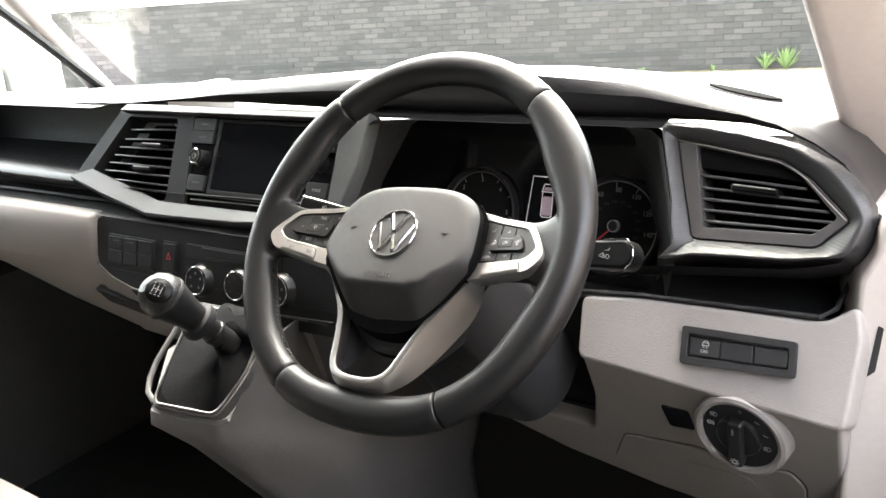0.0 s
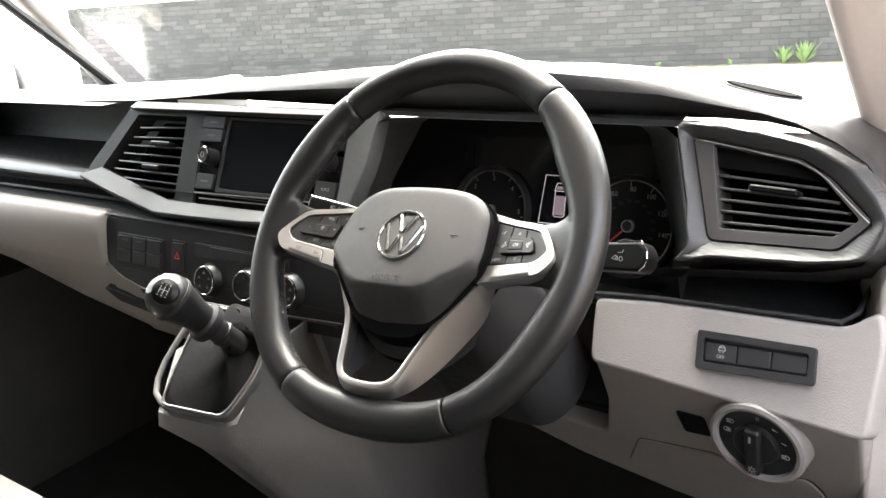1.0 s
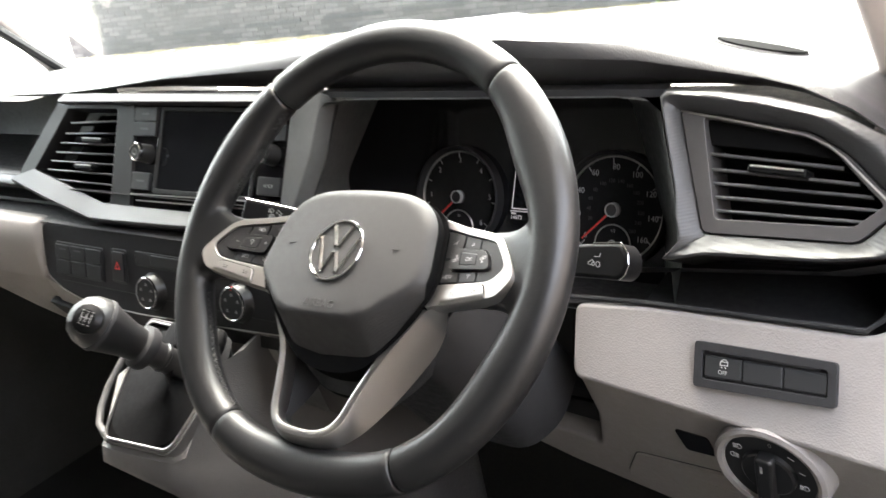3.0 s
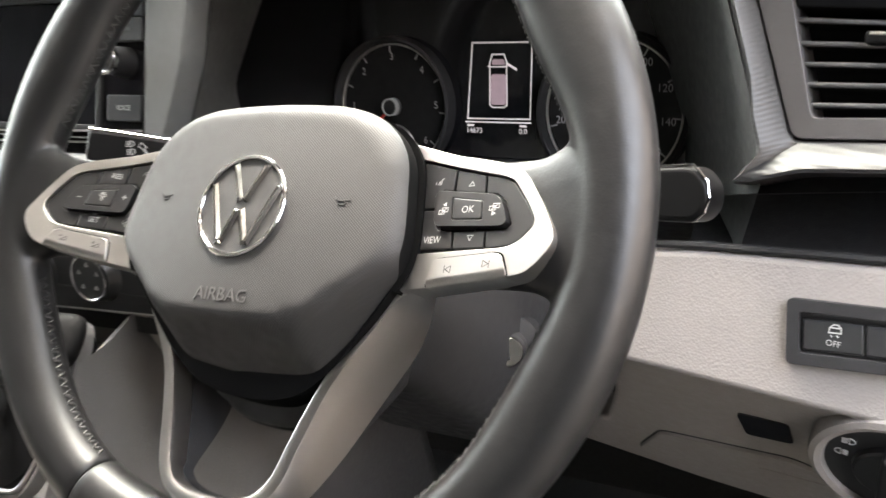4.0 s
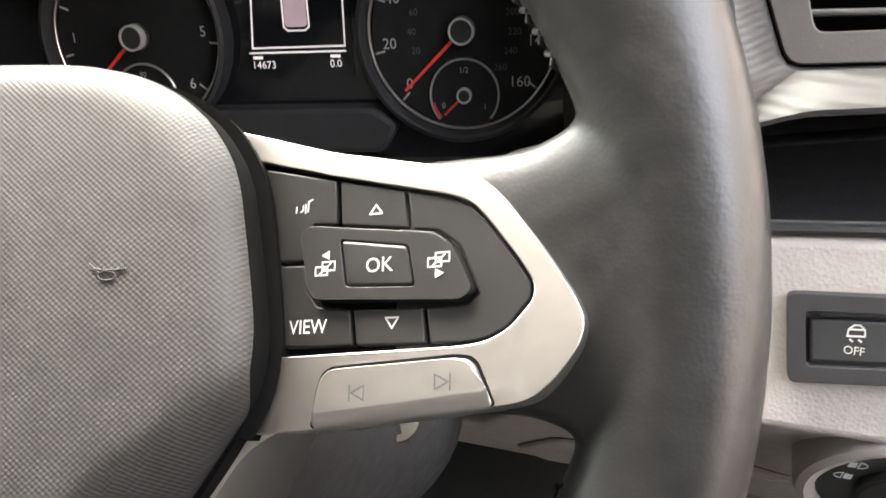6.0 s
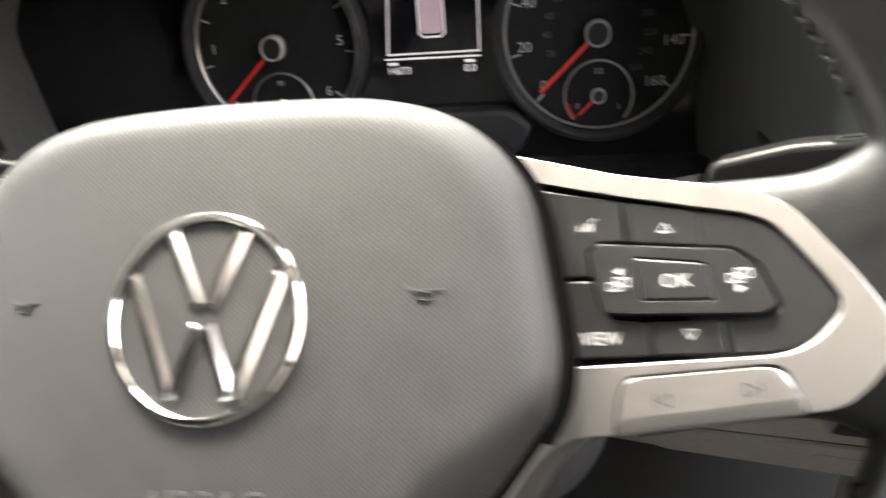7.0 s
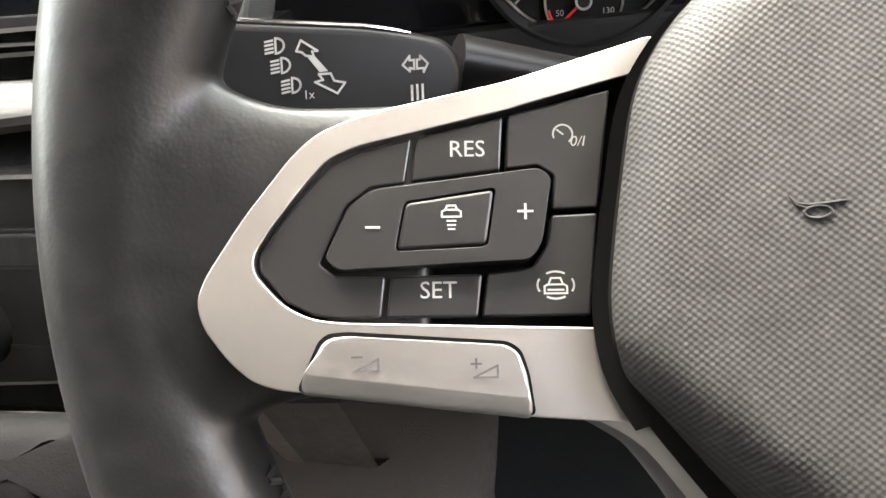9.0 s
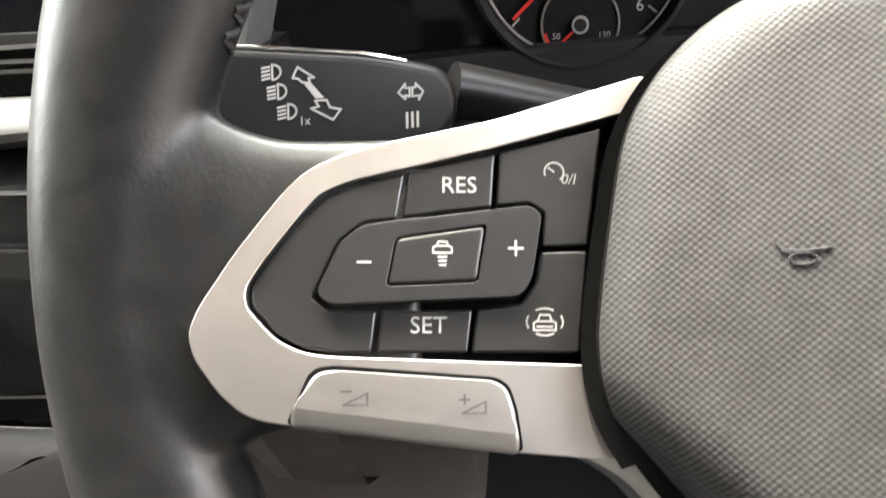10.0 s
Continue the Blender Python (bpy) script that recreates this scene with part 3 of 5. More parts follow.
# driver side: tray, grey panel, lower panel
part("cluster_apron", loft([[Vector((x, y, z)) for y, z in ((0.144, 1.204), (0.16, 1.198), (0.262, 1.17))] for x in (0.04, 0.1, 0.17)]), BLACK, dashboard)
part("tray_floor", loft([[Vector(p) for p in ((0.16, 0.136, 1.216), (0.176, 0.134, 1.2185), (0.332, 0.112, 1.2305))], [Vector(p) for p in ((0.162, 0.152, 1.2048), (0.176, 0.15, 1.205), (0.332, 0.125, 1.21))], [Vector(p) for p in ((0.162, 0.32, 1.2115), (0.176, 0.32, 1.212), (0.335, 0.32, 1.22))]]), BLACK, dashboard, "black open tray")
part("tray_rim", tube([(0.10, 0.1445, 1.209), (0.176, 0.1335, 1.219), (0.3255, 0.112, 1.2315), (0.3345, 0.13, 1.2335), (0.336, 0.2, 1.238)], 0.0022, 8), BLACK, dashboard)
part("tray_back", box(0.205, 0.34, 0.235, 0.3, 1.2, 1.29, 0.004), BLACK, dashboard)
PANEL = rounded([(0.112, 1.208), (0.176, 1.2175), (0.330, 1.2295), (0.352, 1.246), (0.358, 1.225), (0.354, 1.157), (0.117, 1.155)], 0.009, 5)
part("driver_panel", prism(PANEL, -0.03, 0.0, G1, 0.007, 5), GREY, dashboard, "light grey grained panel beside the wheel")
LOW = rounded([(0.120, 1.159), (0.140, 1.159), (0.219, 1.159), (0.329, 1.159), (0.352, 1.159), (0.350, 0.97), (0.16, 0.955), (0.04, 0.96), (-0.08, 0.985), (-0.06, 1.01), (0.096, 1.03), (0.116, 1.095)], 0.008, 4)
part("driver_lower_panel", prism(LOW, -0.02, 0.0, G2, 0.004, 3), GREY, dashboard, "light grey lower panel with a storage flap")
FLAP = rounded([(0.137, 1.043), (0.224, 1.066), (0.252, 1.05), (0.309, 1.078), (0.322, 1.06), (0.318, 0.99), (0.13, 0.965), (0.112, 0.99)], 0.008, 4)
part("flap_gap", prism(FLAP, -0.002, 0.0006, G2), BLACK, dashboard)
part("storage_flap", prism([(0.218 + (a - 0.218) * 0.985, 1.02 + (b - 1.02) * 0.98) for a, b in FLAP], -0.002, 0.0025, G2, 0.0012), GREY, dashboard, "light grey storage flap")
part("flap_grip", prism(rounded([(0.2, 1.035), (0.27, 1.045), (0.285, 1.02), (0.215, 1.012)], 0.006, 4), 0.0, 0.003, G2, 0.0004), GREY, dashboard)
part("socket_recess", prism(rounded([(0.193, 1.116), (0.221, 1.119), (0.224, 1.092), (0.197, 1.086)], 0.004, 3), -0.004, 0.0012, G2, 0.0006), GLOSS, dashboard, "small dark socket recess")
part("underside", box(-0.12, 0.36, 0.34, 0.57, 0.93, 0.97, 0.01), BLACK, dashboard)
part("knee_recess", loft([[Vector((x, y, z)) for y, z in ((0.142, 1.2), (0.3, 1.16), (0.34, 1.0), (0.36, 0.9))] for x in (-0.2, 0.075)]), BLACK, dashboard)
part("knee_side", loft([[Vector((x, y, z)) for y, z in ((0.142, 1.2), (0.26, 1.16), (0.3, 1.0), (0.32, 0.93))] for x in (0.07, 0.1, 0.13)]), SHADEDGREY, dashboard, "grey panel beside the column in a shaded tone")
# closing panel beside the door
side = rounded([(0.350, 1.262), (0.36, 1.285), (0.362, 1.31), (0.48, 1.31), (0.48, 0.55), (0.352, 0.55)], 0.006, 3)
part("end_panel", prism(side, -0.25, 0.0, surface(0.36, 0.118, 1.2, 0.25, 0.05), 0.006, 3), BEIGE, dashboard, "beige panel at the door opening")
part("end_slot", prism(rounded([(0.3655, 1.228), (0.3695, 1.226), (0.3665, 1.19), (0.3610, 1.185)], 0.001, 2), -0.002, 0.0006, surface(0.36, 0.118, 1.2, 0.25, 0.05)), BLACK, dashboard)
# round speaker recess in the top: its shaded hollow is a flat black lens
def on_top(a, b, h):
    return Vector((a, b, 1.3822 - 0.207 * (a - 0.2255) - 0.062 * max(0.0, b - 0.25) + 0.02 * min(0.0, b - 0.25) + h))


crescent = arc(0.2265, 0.256, 0.033, 6, 174, 24, 0.010) + arc(0.2265, 0.256, 0.033, 186, 354, 24, 0.014)
part("speaker_recess", prism(crescent, -0.004, 0.0022, on_top), GAPSHADE, dashboard, "flat black lens for the shaded slot in the dash top")
part("speaker_rim", tube([on_top(a, b, 0.0014) for a, b in arc(0.2265, 0.256, 0.037, 190, 350, 20, 0.0215)], 0.0006, 6), BLACK, dashboard)

# ---- centre air vent ----
def air_vent(name, label, mp, spans, bars, tabs, depth=0.02):
    v = thing(name, label, "air vent")
    part("backing", prism(spans, -0.06, -0.045, mp), GAPSHADE, v)
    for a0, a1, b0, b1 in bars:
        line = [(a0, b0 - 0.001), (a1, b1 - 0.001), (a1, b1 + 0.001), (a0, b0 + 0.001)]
        # slat body coloured for the vent's inner shade, front edge as if lit
        slat = part("slat", prism(line, -0.02, -0.0064, mp), GAPSHADE, v)
        part("edge", prism(line, -0.0064, -0.0046, mp, 0.0007), LITSLAT, slat, "thin front edge, lighter for the light it catches")
    for a, b, w in tabs:
        tab = part("tab", prism(rounded(rect(a - w, a + w, b - 0.0026, b + 0.0026), 0.002, 3), -0.012, 0.002, mp, 0.0018), STALK, v)
        part("tab_line", prism(rounded(rect(a - w * 0.9, a + w * 0.9, b + 0.001, b + 0.0021), 0.0004, 2), 0.0, 0.0024, mp, 0.0003), SILVER, tab, "thin bright line")
    return v


air_vent("air_vent", "black slatted centre air vent with two tabs", CF, VENT,
         [(-0.578, -0.479, 1.3335, 1.3365), (-0.587, -0.479, 1.3215, 1.3235), (-0.595, -0.478, 1.311, 1.312), (-0.602, -0.477, 1.3005, 1.301), (-0.61, -0.477, 1.2905, 1.2905),
          (-0.616, -0.476, 1.2805, 1.28), (-0.59, -0.475, 1.27, 1.269), (-0.555, -0.475, 1.2605, 1.2595)], [(-0.522, 1.315, 0.02), (-0.533, 1.286, 0.018)])
air_vent("air_vent", "black slatted side air vent with one tab", VR, VENTR,
         [(0.206, 0.300, 1.3238, 1.3225), (0.208, 0.311, 1.3140, 1.3142), (0.21, 0.320, 1.3052, 1.3078), (0.212, 0.327, 1.2966, 1.3008), (0.214, 0.322, 1.2880, 1.2935)], [(0.260, 1.3165, 0.02)])
vent_frame = thing("vent_frame", "grey frame with a bright top edge round the side vent", "vent frame")
part("gap", plate([(0.262 + (a - 0.262) * 1.004, 1.309 + (b - 1.309) * 1.004) for a, b in VENTR], [[(0.262 + (a - 0.262) * 0.95, 1.309 + (b - 1.309) * 0.95) for a, b in VENTR]], -0.03, -0.005, VR), GAPSHADE, vent_frame)
part("frame", plate([(0.262 + (a - 0.262) * 0.983, 1.309 + (b - 1.309) * 0.972) for a, b in VENTR], [rounded([(0.2035, 1.3462), (0.277, 1.3385), (0.2955, 1.331), (0.3285, 1.3035), (0.312, 1.2895), (0.2205, 1.2825)], 0.003, 3)], -0.03, 0.0005, VR, 0.0045, 3), VENTGREY, vent_frame)
part("bright_edge", tube([VR(a, b, 0.001) for a, b in ((0.186, 1.3492), (0.23, 1.3446), (0.277, 1.3392), (0.291, 1.3342), (0.302, 1.3278), (0.319, 1.3145), (0.335, 1.3025))], 0.0006, 6), SILVER, vent_frame, "thin chrome line")
part("baffle", prism([(0.2005, 1.3470), (0.277, 1.3392), (0.2962, 1.3315), (0.303, 1.3265), (0.27, 1.329), (0.2085, 1.3295)], -0.03, -0.007, VR, 0.001), GAPSHADE, vent_frame)

# ---- radio ----
radio = thing("radio", "black car radio with dark touch screen and knobs", "car radio")
part("face", prism(RADIO, -0.03, -0.004, CF, 0.001), GLOSS, radio)
part("screen_frame", plate(rounded(rect(-0.403, -0.246, 1.265, 1.351), 0.002, 2), [rounded(rect(-0.3985, -0.2505, 1.2695, 1.3475), 0.002, 2)], -0.006, -0.0015, CF, 0.001), FRAME, radio)
part("screen", prism(rect(-0.3995, -0.2495, 1.2685, 1.3485), -0.008, -0.0035, CF), SCREEN, radio, "dark switched-off touch screen")
for a0, a1, b0, b1 in ((-0.4475, -0.4075, 1.3365, 1.351), (-0.4475, -0.4075, 1.3215, 1.336), (-0.439, -0.408, 1.267, 1.2845), (-0.2375, -0.206, 1.272, 1.2885), (-0.241, -0.206, 1.3365, 1.352), (-0.241, -0.206, 1.3215, 1.336)):
    part("button", prism(rounded(rect(a0, a1, b0, b1), 0.0012, 2), -0.006, 0.0, CF, 0.0008), SOFTBUTTON, radio)
for a, b in ((-0.427, 1.3438), (-0.427, 1.3288), (-0.4235, 1.276), (-0.2235, 1.344), (-0.2235, 1.329)):
    strokes("label_bar", [[(a - 0.006, b), (a + 0.006, b)]], 0.002, DIM, radio, CF, 0.0003)
lettering("voice_label", "VOICE", 0.0045, INK, radio, CF, -0.2217, 1.2803, 0.0004)
for a, b in ((-0.4175, 1.3035), (-0.223, 1.3085)):
    k = part("knob", lathe([(0.0, 0.016), (0.0068, 0.016), (0.0085, 0.0145), (0.0092, 0.004), (0.0098, -0.004)], CF, a, b, 28), BUTTON, radio)
    part("knob_ring", lathe(ring_profile(0.0082, 0.0022, 0.012, 0.0168), CF, a, b, 28), CHROME, k)
    strokes("power_mark", [arc(a, b, 0.003, 0, 360, 16)], 0.0006, INK, k, CF, 0.0164)
# silver lines drawn for the highlights along the radio's lower edges
strokes("trim_line", [[(-0.436, 1.262), (-0.204, 1.2665)], [(-0.425, 1.256), (-0.204, 1.259)]], 0.0013, SILVER, radio, CF, 0.001, "thin bright line")

# ---- climate panel ----
climate = thing("climate_panel", "dark grey climate control panel with three dials", "control panel")
CPAN = rounded([(-0.598, 1.2225), (-0.592, 1.160), (-0.560, 1.146), (-0.516, 1.1365), (-0.411, 1.1355), (-0.311, 1.139), (-0.15, 1.146), (-0.15, 1.229)], 0.012, 5)
part("face", prism(CPAN, -0.012, 0.004, CL, 0.002), DARKGREY, climate)
part("bright_edge", tube([CL(a, b, 0.0035) for a, b in ((-0.594, 1.17), (-0.59, 1.160), (-0.560, 1.146), (-0.516, 1.1365), (-0.411, 1.1355), (-0.311, 1.139), (-0.17, 1.146))], 0.0008, 6), SILVER, climate)
part("seam", prism(rect(-0.56, -0.15, 1.1565, 1.1578), 0.003, 0.0045, CL), BLACK, climate)
bank = part("switch_bank", prism(rounded(rect(-0.568, -0.472, 1.1635, 1.2035), 0.003, 3), 0.003, 0.0055, CL, 0.001), BLACK, climate)
for i in range(3):
    for j in range(2):
        part("button", prism(rounded(rect(-0.565 + i * 0.0303, -0.5362 + i * 0.0303, 1.166 + j * 0.0178, 1.1828 + j * 0.0178), 0.0015, 2), 0.005, 0.0072, CL, 0.001), SOFTBUTTON, bank)
for a, b in ((-0.550, 1.1955), (-0.520, 1.1955)):
    strokes("label_bar", [[(a - 0.006, b), (a + 0.006, b)]], 0.0018, DIM, bank, CL, 0.0075)
part("hazard_frame", prism(rounded(rect(-0.456, -0.4285, 1.1665, 1.2055), 0.003, 3), 0.003, 0.0055, CL, 0.001), BLACK, climate)
hazard = part("hazard_button", prism(rounded(rect(-0.453, -0.4315, 1.1695, 1.2025), 0.002, 3), 0.005, 0.0075, CL, 0.001), SOFTBUTTON, climate)
strokes("triangle", [[(-0.4465, 1.1835), (-0.4385, 1.1835), (-0.4425, 1.191), (-0.4465, 1.1835)]], 0.0012, RED, hazard, CL, 0.0079, "red warning triangle")
part("slot_frame", prism(rounded(rect(-0.412, -0.25, 1.190, 1.2065), 0.002, 3), 0.003, 0.0055, CL, 0.001), BLACK, climate)
part("slot_cover", prism(rounded(rect(-0.384, -0.255, 1.1925, 1.2045), 0.002, 3), 0.005, 0.0068, CL, 0.001), SOFTBUTTON, climate)
for i, a in enumerate((-0.383, -0.3145, -0.247)):
    b = 1.1645 + 0.003 * i
    d = part("dial", lathe([(0.0, 0.015), (0.0135, 0.015), (0.0165, 0.015), (0.0178, 0.0135), (0.0195, 0.006), (0.0215, 0.0035)], CL, a, b, 36), BUTTON, climate, "round black dial")
    part("dial_ring", lathe(ring_profile(0.0165, 0.0022, 0.011, 0.0162), CL, a, b, 36), CHROME, d, "chrome ring")
    for j in range(5):
        t = radians(90 + (j - 2) * 68)
        p, q = a + 0.0095 * math.cos(t), b + 0.0095 * math.sin(t)
        strokes("mark", [[(p - 0.0016, q - 0.001), (p, q + 0.0016), (p + 0.0016, q - 0.001), (p - 0.0016, q - 0.001)]], 0.0006, INK if i != 1 else DIM, d, CL, 0.0154)
part("pointer", prism(rect(-0.2478, -0.2462, 1.1845, 1.1885), 0.011, 0.0158, CL), RED, climate)
part("lower_lip", prism(rounded([(-0.53, 1.133), (-0.17, 1.141), (-0.17, 1.128), (-0.5, 1.118)], 0.004, 3), -0.04, -0.002, CL, 0.003), BLACK, climate)

# ---- instrument cluster ----
cluster = thing("instrument_cluster", "black instrument cluster with two round gauges and display", "instrument cluster")
part("face", prism(rounded([(-0.218, 1.163), (0.152, 1.163), (0.161, 1.24), (0.134, 1.338), (-0.186, 1.338), (-0.234, 1.25)], 0.02, 6), -0.01, 0.0, CLU), GLOSS, cluster)


def gauge(name, label, cx, cz, marks, subs, start, small, k=1.0):
    g = part(name, lathe([(0.0, 0.0035), (0.044 * k, 0.0035), (0.0445 * k, 0.001)], CLU, cx, cz, 56), GAUGE, cluster, label)
    part("bezel", lathe([(0.051 * k, 0.0), (0.0505 * k, 0.012), (0.0485 * k, 0.013), (0.0475 * k, 0.012), (0.046 * k, 0.004)], CLU, cx, cz, 64), DARKGREY, g)
    part("rim", lathe(ring_profile(0.0452 * k, 0.0012, 0.003, 0.0062), CLU, cx, cz, 64), SILVER, g, "silver gauge ring")
    for words, ang in marks:
        t = radians(ang)
        lettering("numeral", words, 0.0072, GAUGEINK, g, CLU, cx + 0.0362 * k * math.cos(t), cz + 0.0362 * k * math.sin(t), 0.0039)
    ticks = []
    for i in range(33):
        t = radians(start - i * (264.0 / 32))
        r0 = 0.0395 * k
        ticks.append([(cx + r0 * math.cos(t), cz + r0 * math.sin(t)), (cx + 0.044 * k * math.cos(t), cz + 0.044 * k * math.sin(t))])
    for tick in ticks[::4]:
        strokes("tick", [tick], 0.0009, GAUGEINK, g, CLU, 0.0039)
    for words, ang in subs:
        t = radians(ang)
        lettering("numeral", words, 0.0045, DIM, g, CLU, cx + 0.0255 * math.cos(t), cz + 0.0255 * math.sin(t), 0.0039)
    t = radians(start - 3)
    c, s = math.cos(t), math.sin(t)
    n = part("needle", prism([(cx + 0.004 * c - 0.0008 * s, cz + 0.004 * s + 0.0008 * c), (cx + 0.004 * c + 0.0008 * s, cz + 0.004 * s - 0.0008 * c), (cx + 0.04 * c + 0.0007 * s, cz + 0.04 * s - 0.0007 * c), (cx + 0.04 * c - 0.0007 * s, cz + 0.04 * s + 0.0007 * c)], 0.0075, 0.0088, CLU), RED, g, "red needle")
    part("cap", lathe([(0.0, 0.0115), (0.005, 0.0115), (0.0062, 0.0105), (0.0064, 0.004)], CLU, cx, cz, 28), BUTTON, n)
    part("cap_ring", lathe(ring_profile(0.0058, 0.0010, 0.006, 0.0124), CLU, cx, cz, 28), INK, n, "white ring")
    zs = cz - 0.0305
    s = part("small_gauge", lathe([(0.0, 0.0048), (0.0175, 0.0048), (0.018, 0.0035)], CLU, cx, zs, 40), GAUGE, g)
    part("small_rim", lathe(ring_profile(0.0172, 0.0011, 0.0045, 0.0058), CLU, cx, zs, 40, -42, 222), SILVER, s)
    part("red_zone", lathe(ring_profile(0.0162, 0.0013, 0.0045, 0.0060), CLU, cx, zs, 8, 192, 222), RED, s)
    for words, ang in small:
        t = radians(ang)
        lettering("numeral", words, 0.0038, GAUGEINK, s, CLU, cx + 0.0118 * math.cos(t), zs + 0.0118 * math.sin(t), 0.0052)
    t = radians(222)
    strokes("small_needle", [[(cx, zs), (cx + 0.0135 * math.cos(t), zs + 0.0135 * math.sin(t))]], 0.0011, RED, s, CLU, 0.0068)
    part("small_cap", lathe([(0.0, 0.0082), (0.0028, 0.0082), (0.0034, 0.0075), (0.0035, 0.0045)], CLU, cx, zs, 20), BUTTON, s)
    part("small_cap_ring", lathe(ring_profile(0.0033, 0.0011, 0.0055, 0.0086), CLU, cx, zs, 20), INK, s)
    return g


gauge("rev_counter", "round rev counter with white numerals", -0.0778, 1.2345, [(str(i), 180 - 44.5 * (i - 1)) for i in range(1, 7)], [], 225, [("90", 90), ("50", 205), ("130", -25)], 0.98)
gauge("speedometer", "round speedometer in miles per hour", 0.0912, 1.2332, [(str(i), 222 - 33 * i / 20) for i in range(0, 161, 20)], [(str(i), 222 - 33 * i / 32.19) for i in range(20, 261, 20)], 226, [("1/2", 90), ("0", 205), ("1", -30)], 1.03)
display = part("display", prism(rounded(rect(-0.0205, 0.0345, 1.212, 1.2815), 0.002, 2), 0.0, 0.001, CLU), SCREEN, cluster, "lit information display with a van symbol")
strokes("border", [[(-0.0178, 1.2268), (0.0308, 1.2270), (0.0322, 1.2782), (-0.0132, 1.2784), (-0.0178, 1.2268)], [(-0.0195, 1.2245), (0.031, 1.2245)]], 0.0008, LIT, display, CLU, 0.0014)
part("van_body", prism(rounded([(0.0008, 1.2365), (0.0122, 1.2365), (0.0124, 1.2572), (0.001, 1.2572)], 0.002, 3), 0.001, 0.0014, CLU), LITDIM, display)
part("van_windscreen", prism(rounded([(0.0016, 1.2635), (0.0118, 1.2635), (0.0112, 1.2672), (0.0022, 1.2672)], 0.001, 2), 0.001, 0.0014, CLU), LITDIM, display)
strokes("van_outline", [[(0.0, 1.2365), (0.0003, 1.2655), (0.0022, 1.2705), (0.0112, 1.2705), (0.0131, 1.2655), (0.0132, 1.2365), (0.011, 1.2348), (0.002, 1.2348), (0.0, 1.2365)], [(0.0006, 1.2622), (0.0128, 1.2622)], [(0.0132, 1.2640), (0.0205, 1.2600)], [(0.0132, 1.2648), (0.0205, 1.2608)], [(0.0, 1.263), (-0.0012, 1.2622)]], 0.0008, LIT, display, CLU, 0.0016)
lettering("mileage", "14673", 0.0052, LIT, display, CLU, -0.0125, 1.2185, 0.0016)
lettering("trip", "0.0", 0.0052, LIT, display, CLU, 0.0255, 1.2185, 0.0016)
strokes("label_bar", [[(-0.0175, 1.2222), (-0.0135, 1.2222)], [(0.0235, 1.2222), (0.0275, 1.2222)]], 0.0014, LIT, display, CLU, 0.0016)
part("lower_lip", prism(rounded([(-0.21, 1.176), (0.05, 1.176), (0.058, 1.19), (0.045, 1.199), (-0.05, 1.199), (-0.21, 1.19)], 0.004, 3), -0.002, 0.012, CLU, 0.003), DARKGREY, cluster)

# ---- switch panel and light switch ----
switches = thing("switch_panel", "black switch panel with three buttons", "switch panel")
part("frame", plate(rounded([(0.2175, 1.2035), (0.3125, 1.211), (0.3145, 1.185), (0.2195, 1.1745)], 0.003, 4), [rounded([(0.2235, 1.1985), (0.3075, 1.2055), (0.309, 1.1895), (0.225, 1.1805)], 0.002, 3)], -0.004, 0.0045, G1, 0.0016), DARKGREY, switches)
part("recess", prism([(0.2225, 1.1995), (0.3085, 1.2065), (0.31, 1.1885), (0.224, 1.1795)], -0.004, 0.0012, G1), BLACK, switches)


def quad(u0, u1, v0, v1, c):
    """A cell of a four-cornered face, by fractions."""
    f = lambda u, v: tuple((1 - v) * ((1 - u) * Vector(c[0]) + u * Vector(c[1])) + v * ((1 - u) * Vector(c[3]) + u * Vector(c[2])))
    return [f(u0, v0), f(u1, v0), f(u1, v1), f(u0, v1)]


CELL = [(0.2245, 1.1975), (0.307, 1.2045), (0.3083, 1.1905), (0.2258, 1.1815)]
for i in range(3):
    b = part("button", prism(rounded(quad(i / 3 + 0.005, (i + 1) / 3 - 0.005, 0.10, 0.97, CELL), 0.0012, 2), 0.0, 0.0034, G1, 0.001), SOFTBUTTON, switches)
    if i == 0:
        lettering("off_label", "OFF", 0.0038, INK, b, G1, 0.2395, 1.1875, 0.0037)
        strokes("car_mark", [[(0.2398 + (x - 0.2398) * 0.75, 1.1935 + (z - 1.1935) * 0.75) for x, z in line] for line in [[(0.2362, 1.1915), (0.2366, 1.1945), (0.2388, 1.1965), (0.2412, 1.1967), (0.2432, 1.195), (0.2434, 1.1922), (0.2362, 1.1915)], [(0.2366, 1.1945), (0.2432, 1.195)], [(0.2375, 1.1902), (0.2384, 1.1895)], [(0.241, 1.1905), (0.242, 1.1898)]]], 0.0005, INK, b, G1, 0.0037)
part("top_bar", prism([(0.2285, 1.1988), (0.302, 1.2052), (0.302, 1.2042), (0.2285, 1.1978)], 0.0, 0.0042, G1), BUTTON, switches)

light = thing("light_switch", "round black headlamp switch in a grey ring", "light switch")
LX, LZ = 0.2720, 1.1205
LS = surface(LX, 0.098, LZ, -0.18, -0.25)
part("collar", lathe([(0.0420, -0.04), (0.0405, 0.0), (0.0395, 0.003), (0.0365, 0.0045), (0.0335, 0.0035), (0.0322, -0.002)], LS, LX, LZ, 56), GREY, light, "light grey ring")
face = part("face", lathe([(0.0, 0.001), (0.0322, 0.001), (0.0326, -0.002)], LS, LX, LZ, 56), BUTTON, light)
knob = part("knob", lathe([(0.0, 0.005), (0.0175, 0.005), (0.019, 0.004), (0.0195, 0.0)], LS, LX, LZ, 40), BUTTON, light)
